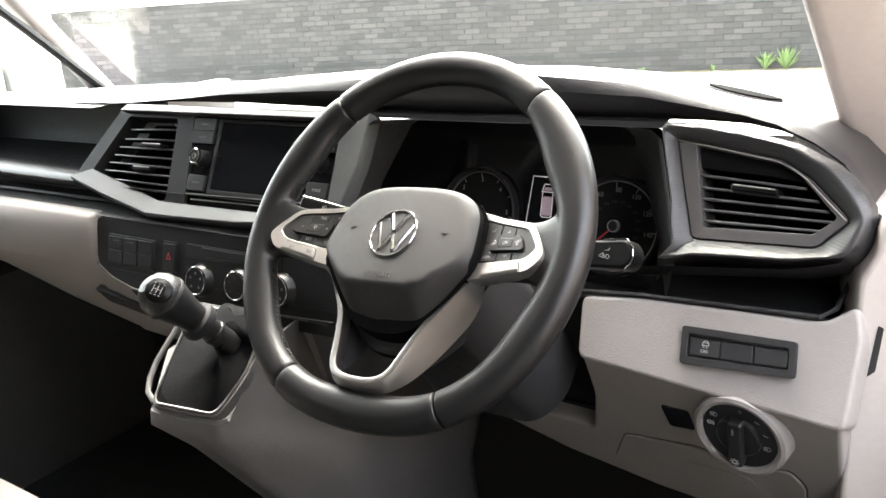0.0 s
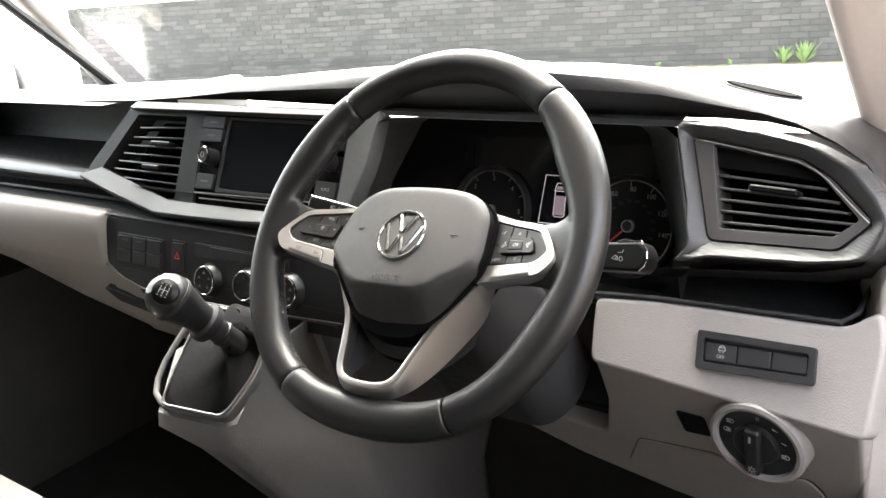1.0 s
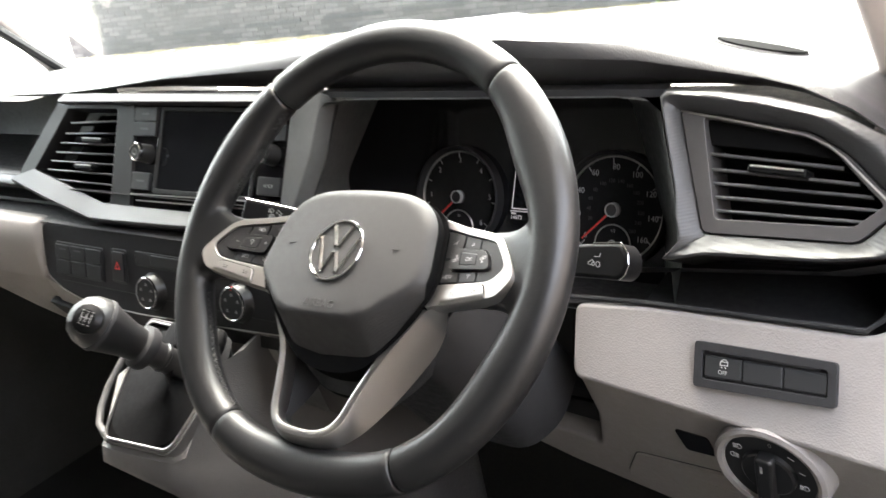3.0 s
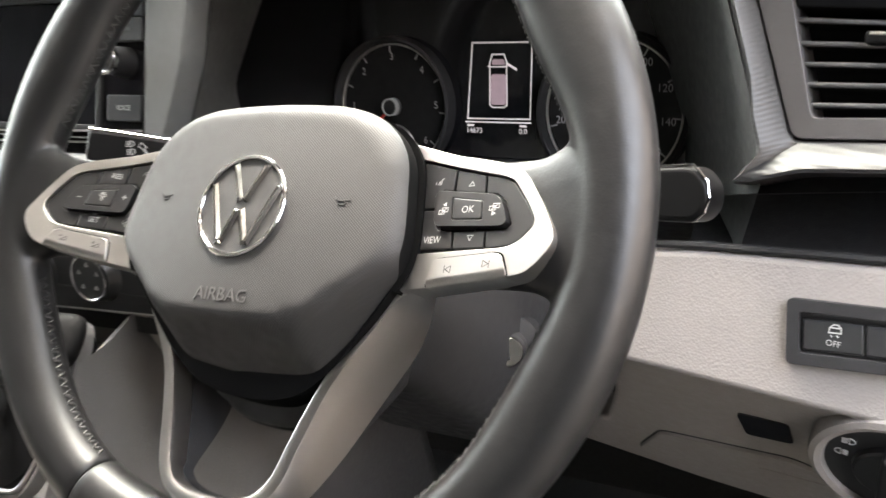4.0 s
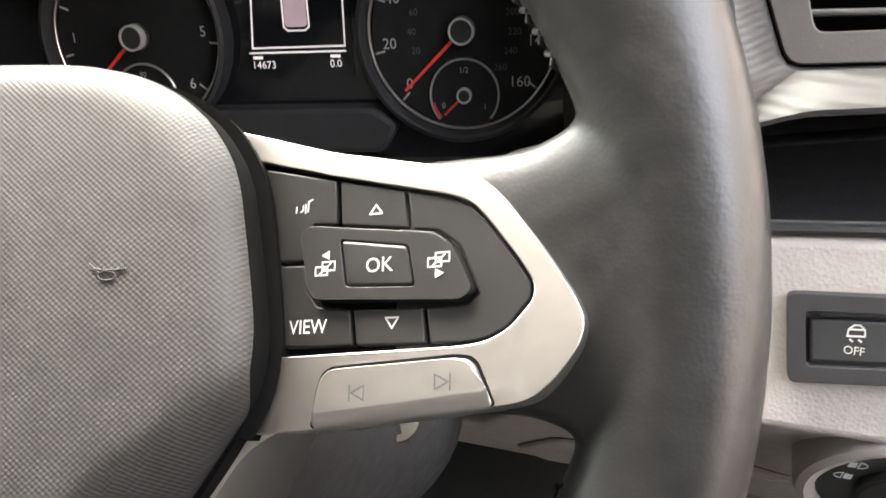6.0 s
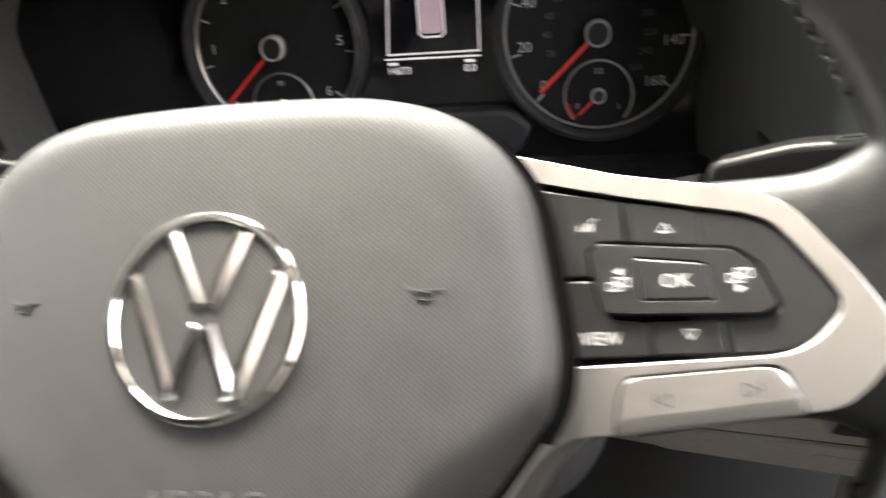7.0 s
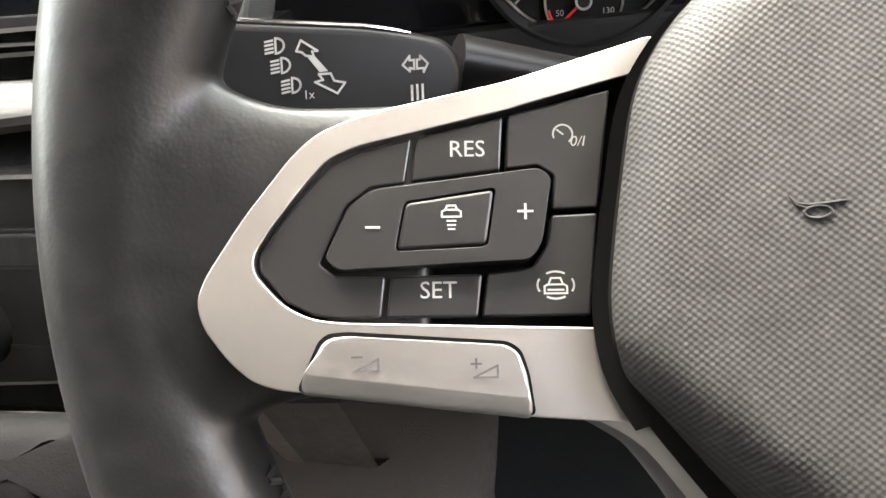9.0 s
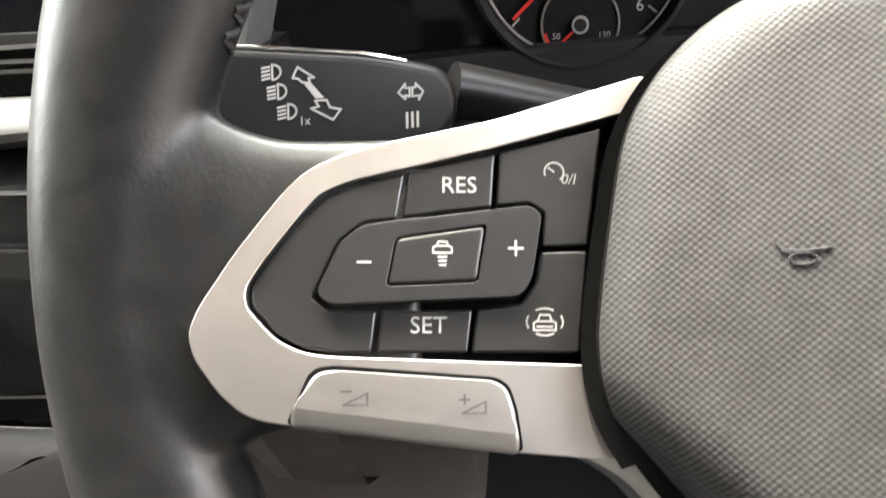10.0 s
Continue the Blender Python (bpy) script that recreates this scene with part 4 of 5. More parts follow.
part("grip", prism(rounded(rect(LX - 0.0062, LX + 0.0062, LZ - 0.027, LZ + 0.0195), 0.003, 4), 0.002, 0.011, LS, 0.003, 3), BUTTON, knob)
strokes("pointer", [[(LX - 0.001, LZ + 0.0085), (LX - 0.001, LZ + 0.0135)]], 0.0016, INK, knob, LS, 0.0113)
strokes("lamp_mark", [arc(LX, LZ - 0.021, 0.0018, 0, 360, 14)] + [[(LX + 0.0027 * math.cos(radians(k)), LZ - 0.021 + 0.0027 * math.sin(radians(k))), (LX + 0.0038 * math.cos(radians(k)), LZ - 0.021 + 0.0038 * math.sin(radians(k)))] for k in range(0, 360, 45)], 0.0006, INK, knob, LS, 0.0113)
lettering("zero_mark", "0", 0.0055, INK, face, LS, LX + 0.0015, LZ + 0.0262, 0.0014)


def lamp_symbol(a, b, s, way=1):
    """A headlamp symbol: a D with beams."""
    d = [[(a, b - s * 0.5), (a, b + s * 0.5)] + [(a + way * s * 0.62 * math.cos(radians(k)), b + s * 0.5 * math.sin(radians(k))) for k in range(90, -91, -18)]]
    return d + [[(a - way * s * 0.2, b + s * k), (a - way * s * 0.75, b + s * (k - 0.06))] for k in (-0.38, -0.13, 0.13, 0.38)]


for a, b, way in ((LX - 0.0215, LZ + 0.0155, 1), (LX - 0.025, LZ + 0.0055, -1), (LX + 0.024, LZ - 0.005, 1)):
    strokes("lamp_symbol", lamp_symbol(a, b, 0.0044, way), 0.0005, INK, face, LS, 0.0014)
for line in ([(LX + 0.0135, LZ + 0.0205), (LX + 0.0175, LZ + 0.019)], [(LX + 0.0205, LZ + 0.009), (LX + 0.0245, LZ + 0.008)]):
    strokes("label_bar", [line], 0.0005, INK, face, LS, 0.0014)

# ---- gear lever and console ----
console = thing("console", "grey centre console below the dashboard", "console")
rows = []
for z, pts in ((None, [(-0.351, -0.031), (-0.239, -0.026), (-0.226, 0.06), (-0.226, 0.16), (-0.226, 0.36), (-0.385, 0.36), (-0.38, 0.16), (-0.366, 0.03)]),
               (1.044, [(-0.347, -0.037), (-0.236, -0.033), (-0.22, 0.06), (-0.22, 0.16), (-0.22, 0.36), (-0.388, 0.36), (-0.383, 0.16), (-0.367, 0.03)]),
               (1.016, [(-0.315, -0.014), (-0.232, -0.022), (-0.158, 0.068), (-0.145, 0.17), (-0.14, 0.37), (-0.37, 0.37), (-0.36, 0.17), (-0.345, 0.05)]),
               (0.925, [(-0.25, 0.035), (-0.205, 0.035), (-0.15, 0.09), (-0.135, 0.18), (-0.14, 0.37), (-0.33, 0.37), (-0.31, 0.2), (-0.275, 0.1)]),
               (0.82, [(-0.21, 0.1), (-0.195, 0.1), (-0.185, 0.15), (-0.175, 0.22), (-0.175, 0.38), (-0.28, 0.38), (-0.26, 0.25), (-0.22, 0.16)]),
               (0.55, [(-0.19, 0.2), (-0.185, 0.2), (-0.18, 0.22), (-0.175, 0.27), (-0.175, 0.4), (-0.26, 0.4), (-0.24, 0.3), (-0.21, 0.24)])):
    row = []
    for i, (x, y) in enumerate(pts):
        a, b = Vector(pts[i - 1]), Vector(pts[(i + 1) % 8])
        zz = min(1.150, 1.059 + (y + 0.03) / 1.18) if z is None else z
        p = Vector((x, y))
        for q in (p.lerp(a, 0.16), p * 0.94 + (a + b) * 0.03, p.lerp(b, 0.16)):
            row.append(Vector((q.x, q.y, zz)))
    rows.append(row)
part("body", loft(rows, True), SHADEDGREY, console, "light grey console body in a shaded tone", 75)
GP = surface(-0.3, -0.026, 1.0655, 0.0, 1.18)
RING = rounded([(-0.3425, 1.0665), (-0.246, 1.0715), (-0.2345, 1.105), (-0.244, 1.147), (-0.357, 1.147), (-0.3545, 1.12)], 0.010, 5)


def ring_scaled(k):
    return [(-0.297 + (a + 0.297) * k, 1.107 + (b - 1.107) * k) for a, b in RING]


GPI = ring_scaled(0.975)
part("shift_frame", plate(ring_scaled(1.085), [ring_scaled(1.03)], -0.009, 0.003, GP, 0.0014), SHADEDGREY, console)
part("shift_ring", plate(ring_scaled(1.03), [ring_scaled(0.99)], -0.004, 0.0052, GP, 0.0008), SILVER, console, "chrome frame round the gear boot")
part("shift_lip", plate(ring_scaled(0.99), [GPI], -0.004, 0.0035, GP, 0.0004), GAPSHADE, console)
part("side_loop", tube([(-0.348, -0.022, 1.064), (-0.365, -0.016, 1.071), (-0.3735, -0.004, 1.082), (-0.376, 0.012, 1.097), (-0.375, 0.03, 1.112), (-0.372, 0.055, 1.134)], 0.0034, 10), SHADEDGREY, console, "slim grey loop beside the gear boot")
part("shift_well", prism(GPI, -0.02, 0.0025, GP), GAPSHADE, console)

lever = thing("gear_lever", "black gear lever with ball knob and leather boot", "gear lever")
K0, K1 = Vector((-0.292, -0.024, 1.204)), Vector((-0.262, 0.05, 1.108))
ax = (K1 - K0).normalized()
e1 = ax.cross(Vector((1, 0, 0))).normalized()
e2 = ax.cross(e1)


def on_lever(a, b, h):
    return K0 + e1 * a + e2 * b - ax * h


part("knob", lathe([(0.0, 0.0255), (0.01, 0.0245), (0.018, 0.0195), (0.0232, 0.011), (0.0248, 0.002), (0.0235, -0.008), (0.0205, -0.02), (0.0175, -0.032), (0.0165, -0.045), (0.0, -0.045)], on_lever, k=36), LEATHER, lever, "black ball knob")
part("knob_ring", lathe(ring_profile(0.0248, 0.0016, -0.004, 0.0), on_lever, k=36), DARKGREY, lever)
cap_up = Vector((0.5, -0.6, 0.62)).normalized()
cap_x = Vector((1, 0, 0)).cross(cap_up).cross(cap_up).normalized() * -1
cap_y = cap_up.cross(cap_x)


def on_cap(a, b, h):
    return K0 + cap_x * a + cap_y * b + cap_up * h


part("shift_diagram_disc", lathe([(0.0, 0.0264), (0.008, 0.0256), (0.0138, 0.0228), (0.0144, 0.0205)], on_cap, k=32), STALK, lever, "gloss black disc with the shift diagram")
strokes("shift_diagram", [[(-0.0045, 0.0), (0.0045, 0.0)], [(-0.0045, -0.004), (-0.0045, 0.004)], [(0.0, -0.004), (0.0, 0.004)], [(0.0045, -0.004), (0.0045, 0.004)]] + [[(x - 0.0008, y), (x + 0.0008, y)] for x in (-0.0045, 0.0, 0.0045) for y in (-0.0062, 0.0062)], 0.0005, INK, lever, on_cap, 0.0268)
part("collar", lathe([(0.0155, -0.043), (0.0215, -0.046), (0.022, -0.052), (0.0205, -0.056), (0.012, -0.057)], on_lever, k=28), DARKGREY, lever, "lifting ring below the knob")
part("shaft", lathe([(0.0, -0.05), (0.0125, -0.05), (0.013, -0.07), (0.0145, -0.071), (0.0145, -0.074), (0.013, -0.075), (0.014, -0.1), (0.0, -0.1)], on_lever, k=24), BUTTON, lever)
rows = []
for i in range(9):
    k = i / 8
    c = (K0 + ax * 0.082).lerp(GP(-0.297, 1.107, 0.003), k)
    ring = []
    for j in range(28):
        t = 2 * math.pi * j / 28
        r = 0.013
        gx, gy = 0.057 * math.copysign(abs(math.cos(t)) ** 0.7, math.cos(t)), 0.06 * math.copysign(abs(math.sin(t)) ** 0.7, math.sin(t))
        fold = 1 + 0.09 * math.sin(5 * t + 7 * k) * math.sin(math.pi * k) + 0.05 * math.sin(13 * k + t * 2) * math.sin(math.pi * k)
        wide = k ** 1.4
        a = e1 * (r * math.cos(t)) + e2 * (r * math.sin(t))
        w = Vector((1, 0, 0)) * gx + (GP(0, 1, 0) - GP(0, 0, 0)).normalized() * gy
        ring.append(c + (a * (1 - wide) + w * wide) * fold)
    rows.append(ring)
hump = []
for i in range(11):
    b = math.pi * i / 10
    hump.append([GP(-0.272 + 0.042 * math.sin(b) ** 0.6 * math.copysign(abs(math.cos(t)) ** 0.7, math.cos(t)), 1.139 + 0.014 * math.sin(b) ** 0.6 * math.copysign(abs(math.sin(t)) ** 0.7, math.sin(t)) + 0.002 * math.sin(3 * t), 0.009 - 0.011 * math.cos(b)) for t in (2 * math.pi * j / 28 for j in range(28))])
part("boot_fold", loft(hump, True), BOOT, lever, "puffed fold of the gear boot", 60)
part("boot", loft(rows, True), BOOT, lever, "black leather gear boot", 60)

# ---- passenger seat ----
seat = thing("passenger_seat", "grey woven fabric passenger seat", "seat")
rows = []
for x, dz, dy in ((-1.08, -0.05, 0.03), (-1.05, 0.0, 0.0), (-0.75, 0.01, 0.0), (-0.42, 0.0, 0.0), (-0.39, -0.05, 0.03)):
    rows.append([Vector((x, y, z + dz)) for y, z in ((-0.13 - dy, 0.60), (-0.105 - dy, 0.86), (-0.125 - dy, 0.968), (-0.19, 0.998), (-0.45, 0.985), (-0.7, 0.96), (-0.7, 0.60))])
part("base", box(-1.05, -0.42, -0.68, -0.2, 0.545, 0.65, 0.01), DARKGREY, seat)
part("cushion", loft(rows, True), FABRIC, seat, "grey woven seat cushion", 60)

# ---- outside mirror on the far door ----
mirror = thing("door_mirror", "grey door mirror outside the passenger window", "mirror")
mirror_rows = []
for x, s in ((-1.30, 0.6), (-1.34, 0.95), (-1.44, 1.0), (-1.53, 0.7)):
    mirror_rows.append([Vector((x, 0.50 + 0.05 * s * math.cos(2 * math.pi * j / 16), 1.36 + 0.085 * s * math.sin(2 * math.pi * j / 16))) for j in range(16)])
part("housing", loft(mirror_rows, True), PAINT, mirror)
part("arm", tube([(-1.2, 0.52, 1.27), (-1.27, 0.51, 1.31), (-1.34, 0.5, 1.34)], 0.03, 12), PAINT, mirror)
part("mirror_glass", box(-1.5, -1.33, 0.447, 0.45, 1.30, 1.42, 0.001), CHROME, mirror)

# ---- steering column with stalks ----
column = thing("steering_column", "dark grey steering column shroud with two stalks", "steering column")
TILT, YAW, ROLL = 40.0, -2.2, 1.45
WHEEL = Matrix.Translation((0.0010, 0.001, 1.3)) @ Matrix.Rotation(radians(TILT), 4, "X") @ Matrix.Rotation(radians(YAW), 4, "Y") @ Matrix.Rotation(radians(ROLL), 4, "Z")
AXIS = Vector((0, math.sin(radians(TILT)), -math.cos(radians(TILT))))
rows = []
for d, w, u, dn in ((0.045, 0.05, 0.03, 0.036), (0.06, 0.06, 0.04, 0.05), (0.10, 0.068, 0.042, 0.056), (0.16, 0.078, 0.04, 0.06), (0.24, 0.084, 0.035, 0.063)):
    c = Vector((0.012, 0, 1.3)) + AXIS * d
    up = Vector((0, math.cos(radians(TILT)), math.sin(radians(TILT))))
    ring = rounded([(-w, -dn * 0.5), (-w * 0.62, -dn), (w * 0.72, -dn), (w, -dn * 0.5), (w, u * 0.6), (w * 0.7, u), (-w * 0.7, u), (-w, u * 0.6)], 0.018, 4)
    rows.append([c + Vector((1, 0, 0)) * a + up * b for a, b in ring])
part("shroud", loft(rows, True), DARKGREY, column, "", 60)


def stalk(name, label, side, mp, pts, arm0, arm1):
    s = part(name, prism(pts, -0.016, 0.0, mp, 0.003, 4), STALK, column, label)
    part("arm", tube([arm0, Vector(arm0).lerp(Vector(arm1), 0.5), arm1], [0.008, 0.0075, 0.007], 12), STALK, s)
    return s


SL = surface(-0.14, 0.0905, 1.276, 0.62, 0.7)
SLP = rounded([(-0.177, 1.2968), (-0.163, 1.2925), (-0.1328, 1.2828), (-0.1235, 1.279), (-0.1135, 1.2745), (-0.1095, 1.2695), (-0.1090, 1.2635), (-0.1115, 1.259), (-0.118, 1.2575), (-0.15, 1.264), (-0.165, 1.272), (-0.177, 1.281)], 0.004, 4)
left_stalk = stalk("indicator_stalk", "black indicator stalk with white symbols", -1, SL, SLP, (-0.113, 0.113, 1.263), (-0.05, 0.132, 1.235))
part("chrome_edge", tube([SL(a, b, -0.001) for a, b in ((-0.176, 1.2962), (-0.163, 1.2922), (-0.148, 1.2874), (-0.1328, 1.2825), (-0.127, 1.2802), (-0.122, 1.2780))], [0.0007, 0.0007, 0.0007, 0.0007, 0.0006, 0.0003], 8), CHROME, left_stalk, "chrome line")
SR = surface(0.15, 0.088, 1.274, -0.35, 0.5)
SRP = rounded([(0.122, 1.272), (0.145, 1.2805), (0.178, 1.2875), (0.1855, 1.281), (0.1855, 1.272), (0.180, 1.2655), (0.15, 1.2605), (0.12, 1.255)], 0.004, 4)
right_stalk = stalk("wiper_stalk", "black wiper stalk with white symbols", 1, SR, SRP, (0.124, 0.108, 1.251), (0.06, 0.13, 1.225))
part("chrome_edge", tube([SR(a, b, -0.001) for a, b in ((0.155, 1.283), (0.178, 1.2878), (0.1845, 1.2825), (0.186, 1.2765), (0.1845, 1.2705), (0.180, 1.266))], 0.0006, 8), CHROME, right_stalk, "chrome line")
def on_stalk(a, b, h):
    """The stalk's face in millimetres from its middle, the first axis along the stalk."""
    return SL(-0.14 + a / 1000, 1.276 - 0.2 * a / 1000 + b / 1000, h)


def crop(x, y):
    return (x / 2.77 - 192) * 0.126, (118 - y / 2.77) * 0.116 + (1.0 if x < 700 else -2.2)


marks = lamp_symbol(-13.2, 5.5, 3.0) + lamp_symbol(-12.1, 1.5, 3.0) + lamp_symbol(-10.0, -2.7, 3.0)
for shape in ([(340, 255), (365, 205), (445, 262), (418, 262), (425, 287), (385, 280), (368, 262), (340, 255)], [(445, 375), (505, 378), (520, 415), (575, 430), (535, 478), (425, 412), (465, 405), (445, 375)],
              [(875, 300), (912, 258), (912, 280), (935, 280), (935, 325), (912, 318), (912, 335), (875, 300)], [(950, 280), (968, 280), (968, 262), (1008, 305), (985, 345), (985, 325), (950, 325), (950, 280)]):
    marks.append([crop(x, y) for x, y in shape])
strokes("symbols", marks, 0.42, STALKINK, left_stalk, on_stalk, 0.0003)
part("thick_bar", prism([crop(x, y) for x, y in ((395, 290), (432, 290), (492, 365), (450, 365))], 0.0, 0.0003, on_stalk), STALKINK, left_stalk)
lettering("flash_label", "1x", 2.6, STALKINK, left_stalk, on_stalk, -6.4, -5.0, 0.0003)
strokes("label_bars", [[(17.6, -8.6), (17.6, -5.6)], [(18.9, -8.6), (18.9, -5.6)], [(20.2, -8.6), (20.2, -5.6)]], 0.55, STALKINK, left_stalk, on_stalk, 0.0003)
strokes("symbols", [[(158 + (x - 158) * 0.62, 1274 + (y - 1274) * 0.58) for x, y in line] for line in ([(150.5, 1268), (155.5, 1272), (158.5, 1270.5)], [(150, 1266.5), (154.5, 1266.5)], [(158, 1276), (165, 1277.5), (166, 1281)], arc(164, 1269, 2.8, 0, 360, 14), arc(157.5, 1268, 1.8, 0, 360, 12))], 0.42, STALKINK, right_stalk, lambda a, b, h: SR(a / 1000, b / 1000, h), 0.0003)
# ignition lock
def on_key(a, b, h):
    o = Vector((0.083, 0.076, 1.179))
    n = Vector((0.35, -0.85, 0.35)).normalized()
    r = n.cross(Vector((0, 0, 1))).normalized() * -1
    return o + r * a + n.cross(r) * b + n * h


lock = part("ignition_lock", lathe([(0.0, 0.004), (0.0085, 0.004), (0.0095, 0.003), (0.0105, -0.004), (0.0175, -0.006), (0.019, -0.02)], on_key, k=32), DARKGREY, column, "ignition lock")
part("lock_face", lathe([(0.0, 0.0055), (0.0075, 0.0055), (0.0082, 0.0045), (0.0082, 0.0)], on_key, k=28), STEEL, lock, "bare metal lock barrel")
part("key_slot", prism(rect(-0.0008, 0.0008, -0.0045, 0.0045), 0.005, 0.0059, on_key), BLACK, lock)

# ---- steering wheel ----
wheel = thing("steering_wheel", "black leather steering wheel with silver spokes and buttons", "steering wheel", at=WHEEL)
RIM_R, RIM_A, RIM_B, RIM_H, RIM_TILT, RIM_FLAT = 0.1631, 0.0148, 0.0142, -0.014, 12.8, 0.168


def rim_point(t):
    """The rim's centre line: a circle with a flattened foot."""
    x, v = RIM_R * math.cos(t), RIM_R * math.sin(t)
    k = 0.012
    v = k * math.log(math.exp(v / k) + math.exp(-RIM_FLAT / k))
    return Vector((x, v + 0.002, RIM_H))


RT = Matrix.Rotation(radians(RIM_TILT), 4, "X")


def rim_ring(t, shrink=0.0, k=24):
    p, q = rim_point(t - 0.01), rim_point(t + 0.01)
    tan = (q - p).normalized()
    out = Vector((tan.y, -tan.x, 0))
    deg = math.degrees(t) % 360
    grip = sum(math.exp(-((deg - c + 180) % 360 - 180) ** 2 / (2 * 11 ** 2)) for c in (28, 152))
    heel = sum(math.exp(-((deg - c + 180) % 360 - 180) ** 2 / (2 * 11 ** 2)) for c in (206, 334))
    low = math.exp(-((deg - 270 + 180) % 360 - 180) ** 2 / (2 * 16 ** 2))
    ring = []
    for j in range(k):
        s = 2 * math.pi * j / k
        a = RIM_A * (1 - shrink) + (0.008 * grip + 0.005 * heel + 0.004 * low if math.cos(s) < 0 else 0)
        b = RIM_B * (1 - shrink)
        c, d = math.cos(s), math.sin(s)
        ring.append(RT @ (rim_point(t) + out * a * math.copysign(abs(c) ** 0.92, c) + Vector((0, 0, b * math.copysign(abs(d) ** 0.92, d)))))
    return ring


DIH, POD_N = radians(12.95), -14.0


def spoke_cover(bm, side):
    """The leather over a spoke, from the pod out into the rim."""
    rows = []
    for i in range(15):
        k = i / 14
        s = 6 + 50 * k
        top = 29.2 - 0.05 * s + 0.0085 * max(0.0, s - 27) ** 2.25
        bot = -24.0 - 0.0085 * max(0.0, s - 27) ** 2.25
        lift = -2.2 - 1.0 * math.exp(-((s - 30) / 14) ** 2) + 1.4 * (max(0.0, s - 38) / 20) ** 2
        ring = []
        for j in range(32):
            t = 2 * math.pi * j / 32
            c, d = math.cos(t), math.sin(t)
            v = (top + bot) / 2 + (top - bot) / 2 * math.copysign(abs(c) ** 0.55, c)
            h = lift - 8.0 + (8.5 if d > 0 else 9.0) * math.copysign(abs(d) ** 0.75, d)
            p = Vector((side * (100 + s * math.cos(DIH)), v, POD_N + s * math.sin(DIH) + h)) / 1000
            ring.append(bm.verts.new(p + Vector((0, 0, p.y * math.sin(radians(RIM_TILT)) * k))))
        rows.append(ring)
    for a, b in zip(rows, rows[1:]):
        for j in range(32):
            bm.faces.new((a[j], a[(j + 1) % 32], b[(j + 1) % 32], b[j]))
    bm.faces.new(rows[0][::-1])
    bm.faces.new(rows[-1])


def rim_section(label, d0, d1, side=0):
    n = max(8, int((d1 - d0) / 2.2))
    ts = [d0 + (d1 - d0) * i / n for i in range(n + 1)]
    rows = [rim_ring(radians(d0 + 0.15), 0.2), rim_ring(radians(d0 + 0.18), 0.055), rim_ring(radians(d0 + 0.5), 0.012)] + [rim_ring(radians(t)) for t in ts[1:-1]] + [rim_ring(radians(d1 - 0.5), 0.012), rim_ring(radians(d1 - 0.18), 0.055), rim_ring(radians(d1 - 0.15), 0.2)]
    bm = loft(rows, True)
    if side:
        spoke_cover(bm, side)
    ob = part("rim_section", bm, LEATHER, wheel, label, 60)
    if side:
        skin = ob.modifiers.new("skin", "REMESH")
        skin.mode, skin.voxel_size, skin.use_smooth_shade = "VOXEL", 0.0013, True
        soft = ob.modifiers.new("soft", "SMOOTH")
        soft.factor, soft.iterations = 0.5, 14
    return ob


rim_section("smooth black leather rim top", 50, 130)
rim_section("black leather grip running into the spoke", 130, 240, -1)
rim_section("smooth black leather rim foot", 240, 300)
rim_section("black leather grip running into the spoke", 300, 410, 1)
# stitching along the inner side of the grips
bm = bmesh.new()
for d0, d1 in ((132, 165), (197, 238), (-58, -17), (15, 48)):
    m = int((d1 - d0) / 0.95)
    for i in range(m):
        t0, t1 = radians(d0 + (d1 - d0) * i / m), radians(d0 + (d1 - d0) * (i + 0.8) / m)
        a, b = rim_ring(t0), rim_ring(t1)
        z = 11 if i % 2 else 13
        p, q = a[12].lerp(a[z], 0.5), b[12].lerp(b[24 - z], 0.5)
        add_tube(bm, [p, (p + q) / 2 + (p + q - 2 * RT @ rim_point((t0 + t1) / 2)).normalized() * 0.0008, q], 0.0006, 5)
tagged(part("stitching", bm, THREAD, wheel, "dark cross stitching"), kind="stuff")



def pod_face(side):
    def mp(s, v, h):
        """s outward, v up, h towards the driver; in millimetres."""
        return Vector((side * (100 + s * math.cos(DIH) - h * math.sin(DIH)), v, POD_N + s * math.sin(DIH) + h * math.cos(DIH))) / 1000
    return mp


def even(pts):
    return [(s * 1.05 + 2.9, v * 1.03 + 4.2) for s, v in pts]


SILVER_OUT = rounded(even([(-36, 33.5), (-10, 25), (10, 20.4), (16, 18.6), (21.6, 16), (25.4, 12.2), (33, 1.8), (38.6, -7.5), (40, -11.5), (38.8, -15.8), (34.6, -21.3), (30.8, -24.5), (27.5, -25.7), (23.5, -26.3), (-13, -30.7), (-36, -32.5)]), 3, 4)
BEZEL = rounded(even([(-34, 27), (-9.8, 20), (5.5, 16.2), (14.5, 14), (19.3, 11.9), (22.5, 8.2), (28, 0.8), (31, -4), (30.8, -7.2), (26.2, -12.3), (22, -14.5), (17.5, -15.2), (-34, -16.9)]), 2.0, 3)
ROCKER = rounded(even([(19.6, -5), (15.7, 3.6), (12, 6.4), (-15, 9.8), (-17, 8.3), (-15.2, -2.6), (-13.4, -5.4), (17.4, -6.8)]), 1.5, 3)
CENTRE = rounded(even([(8.4, -3.9), (6.9, 4.3), (-8, 6.6), (-6.5, -3.2)]), 1.0, 3)
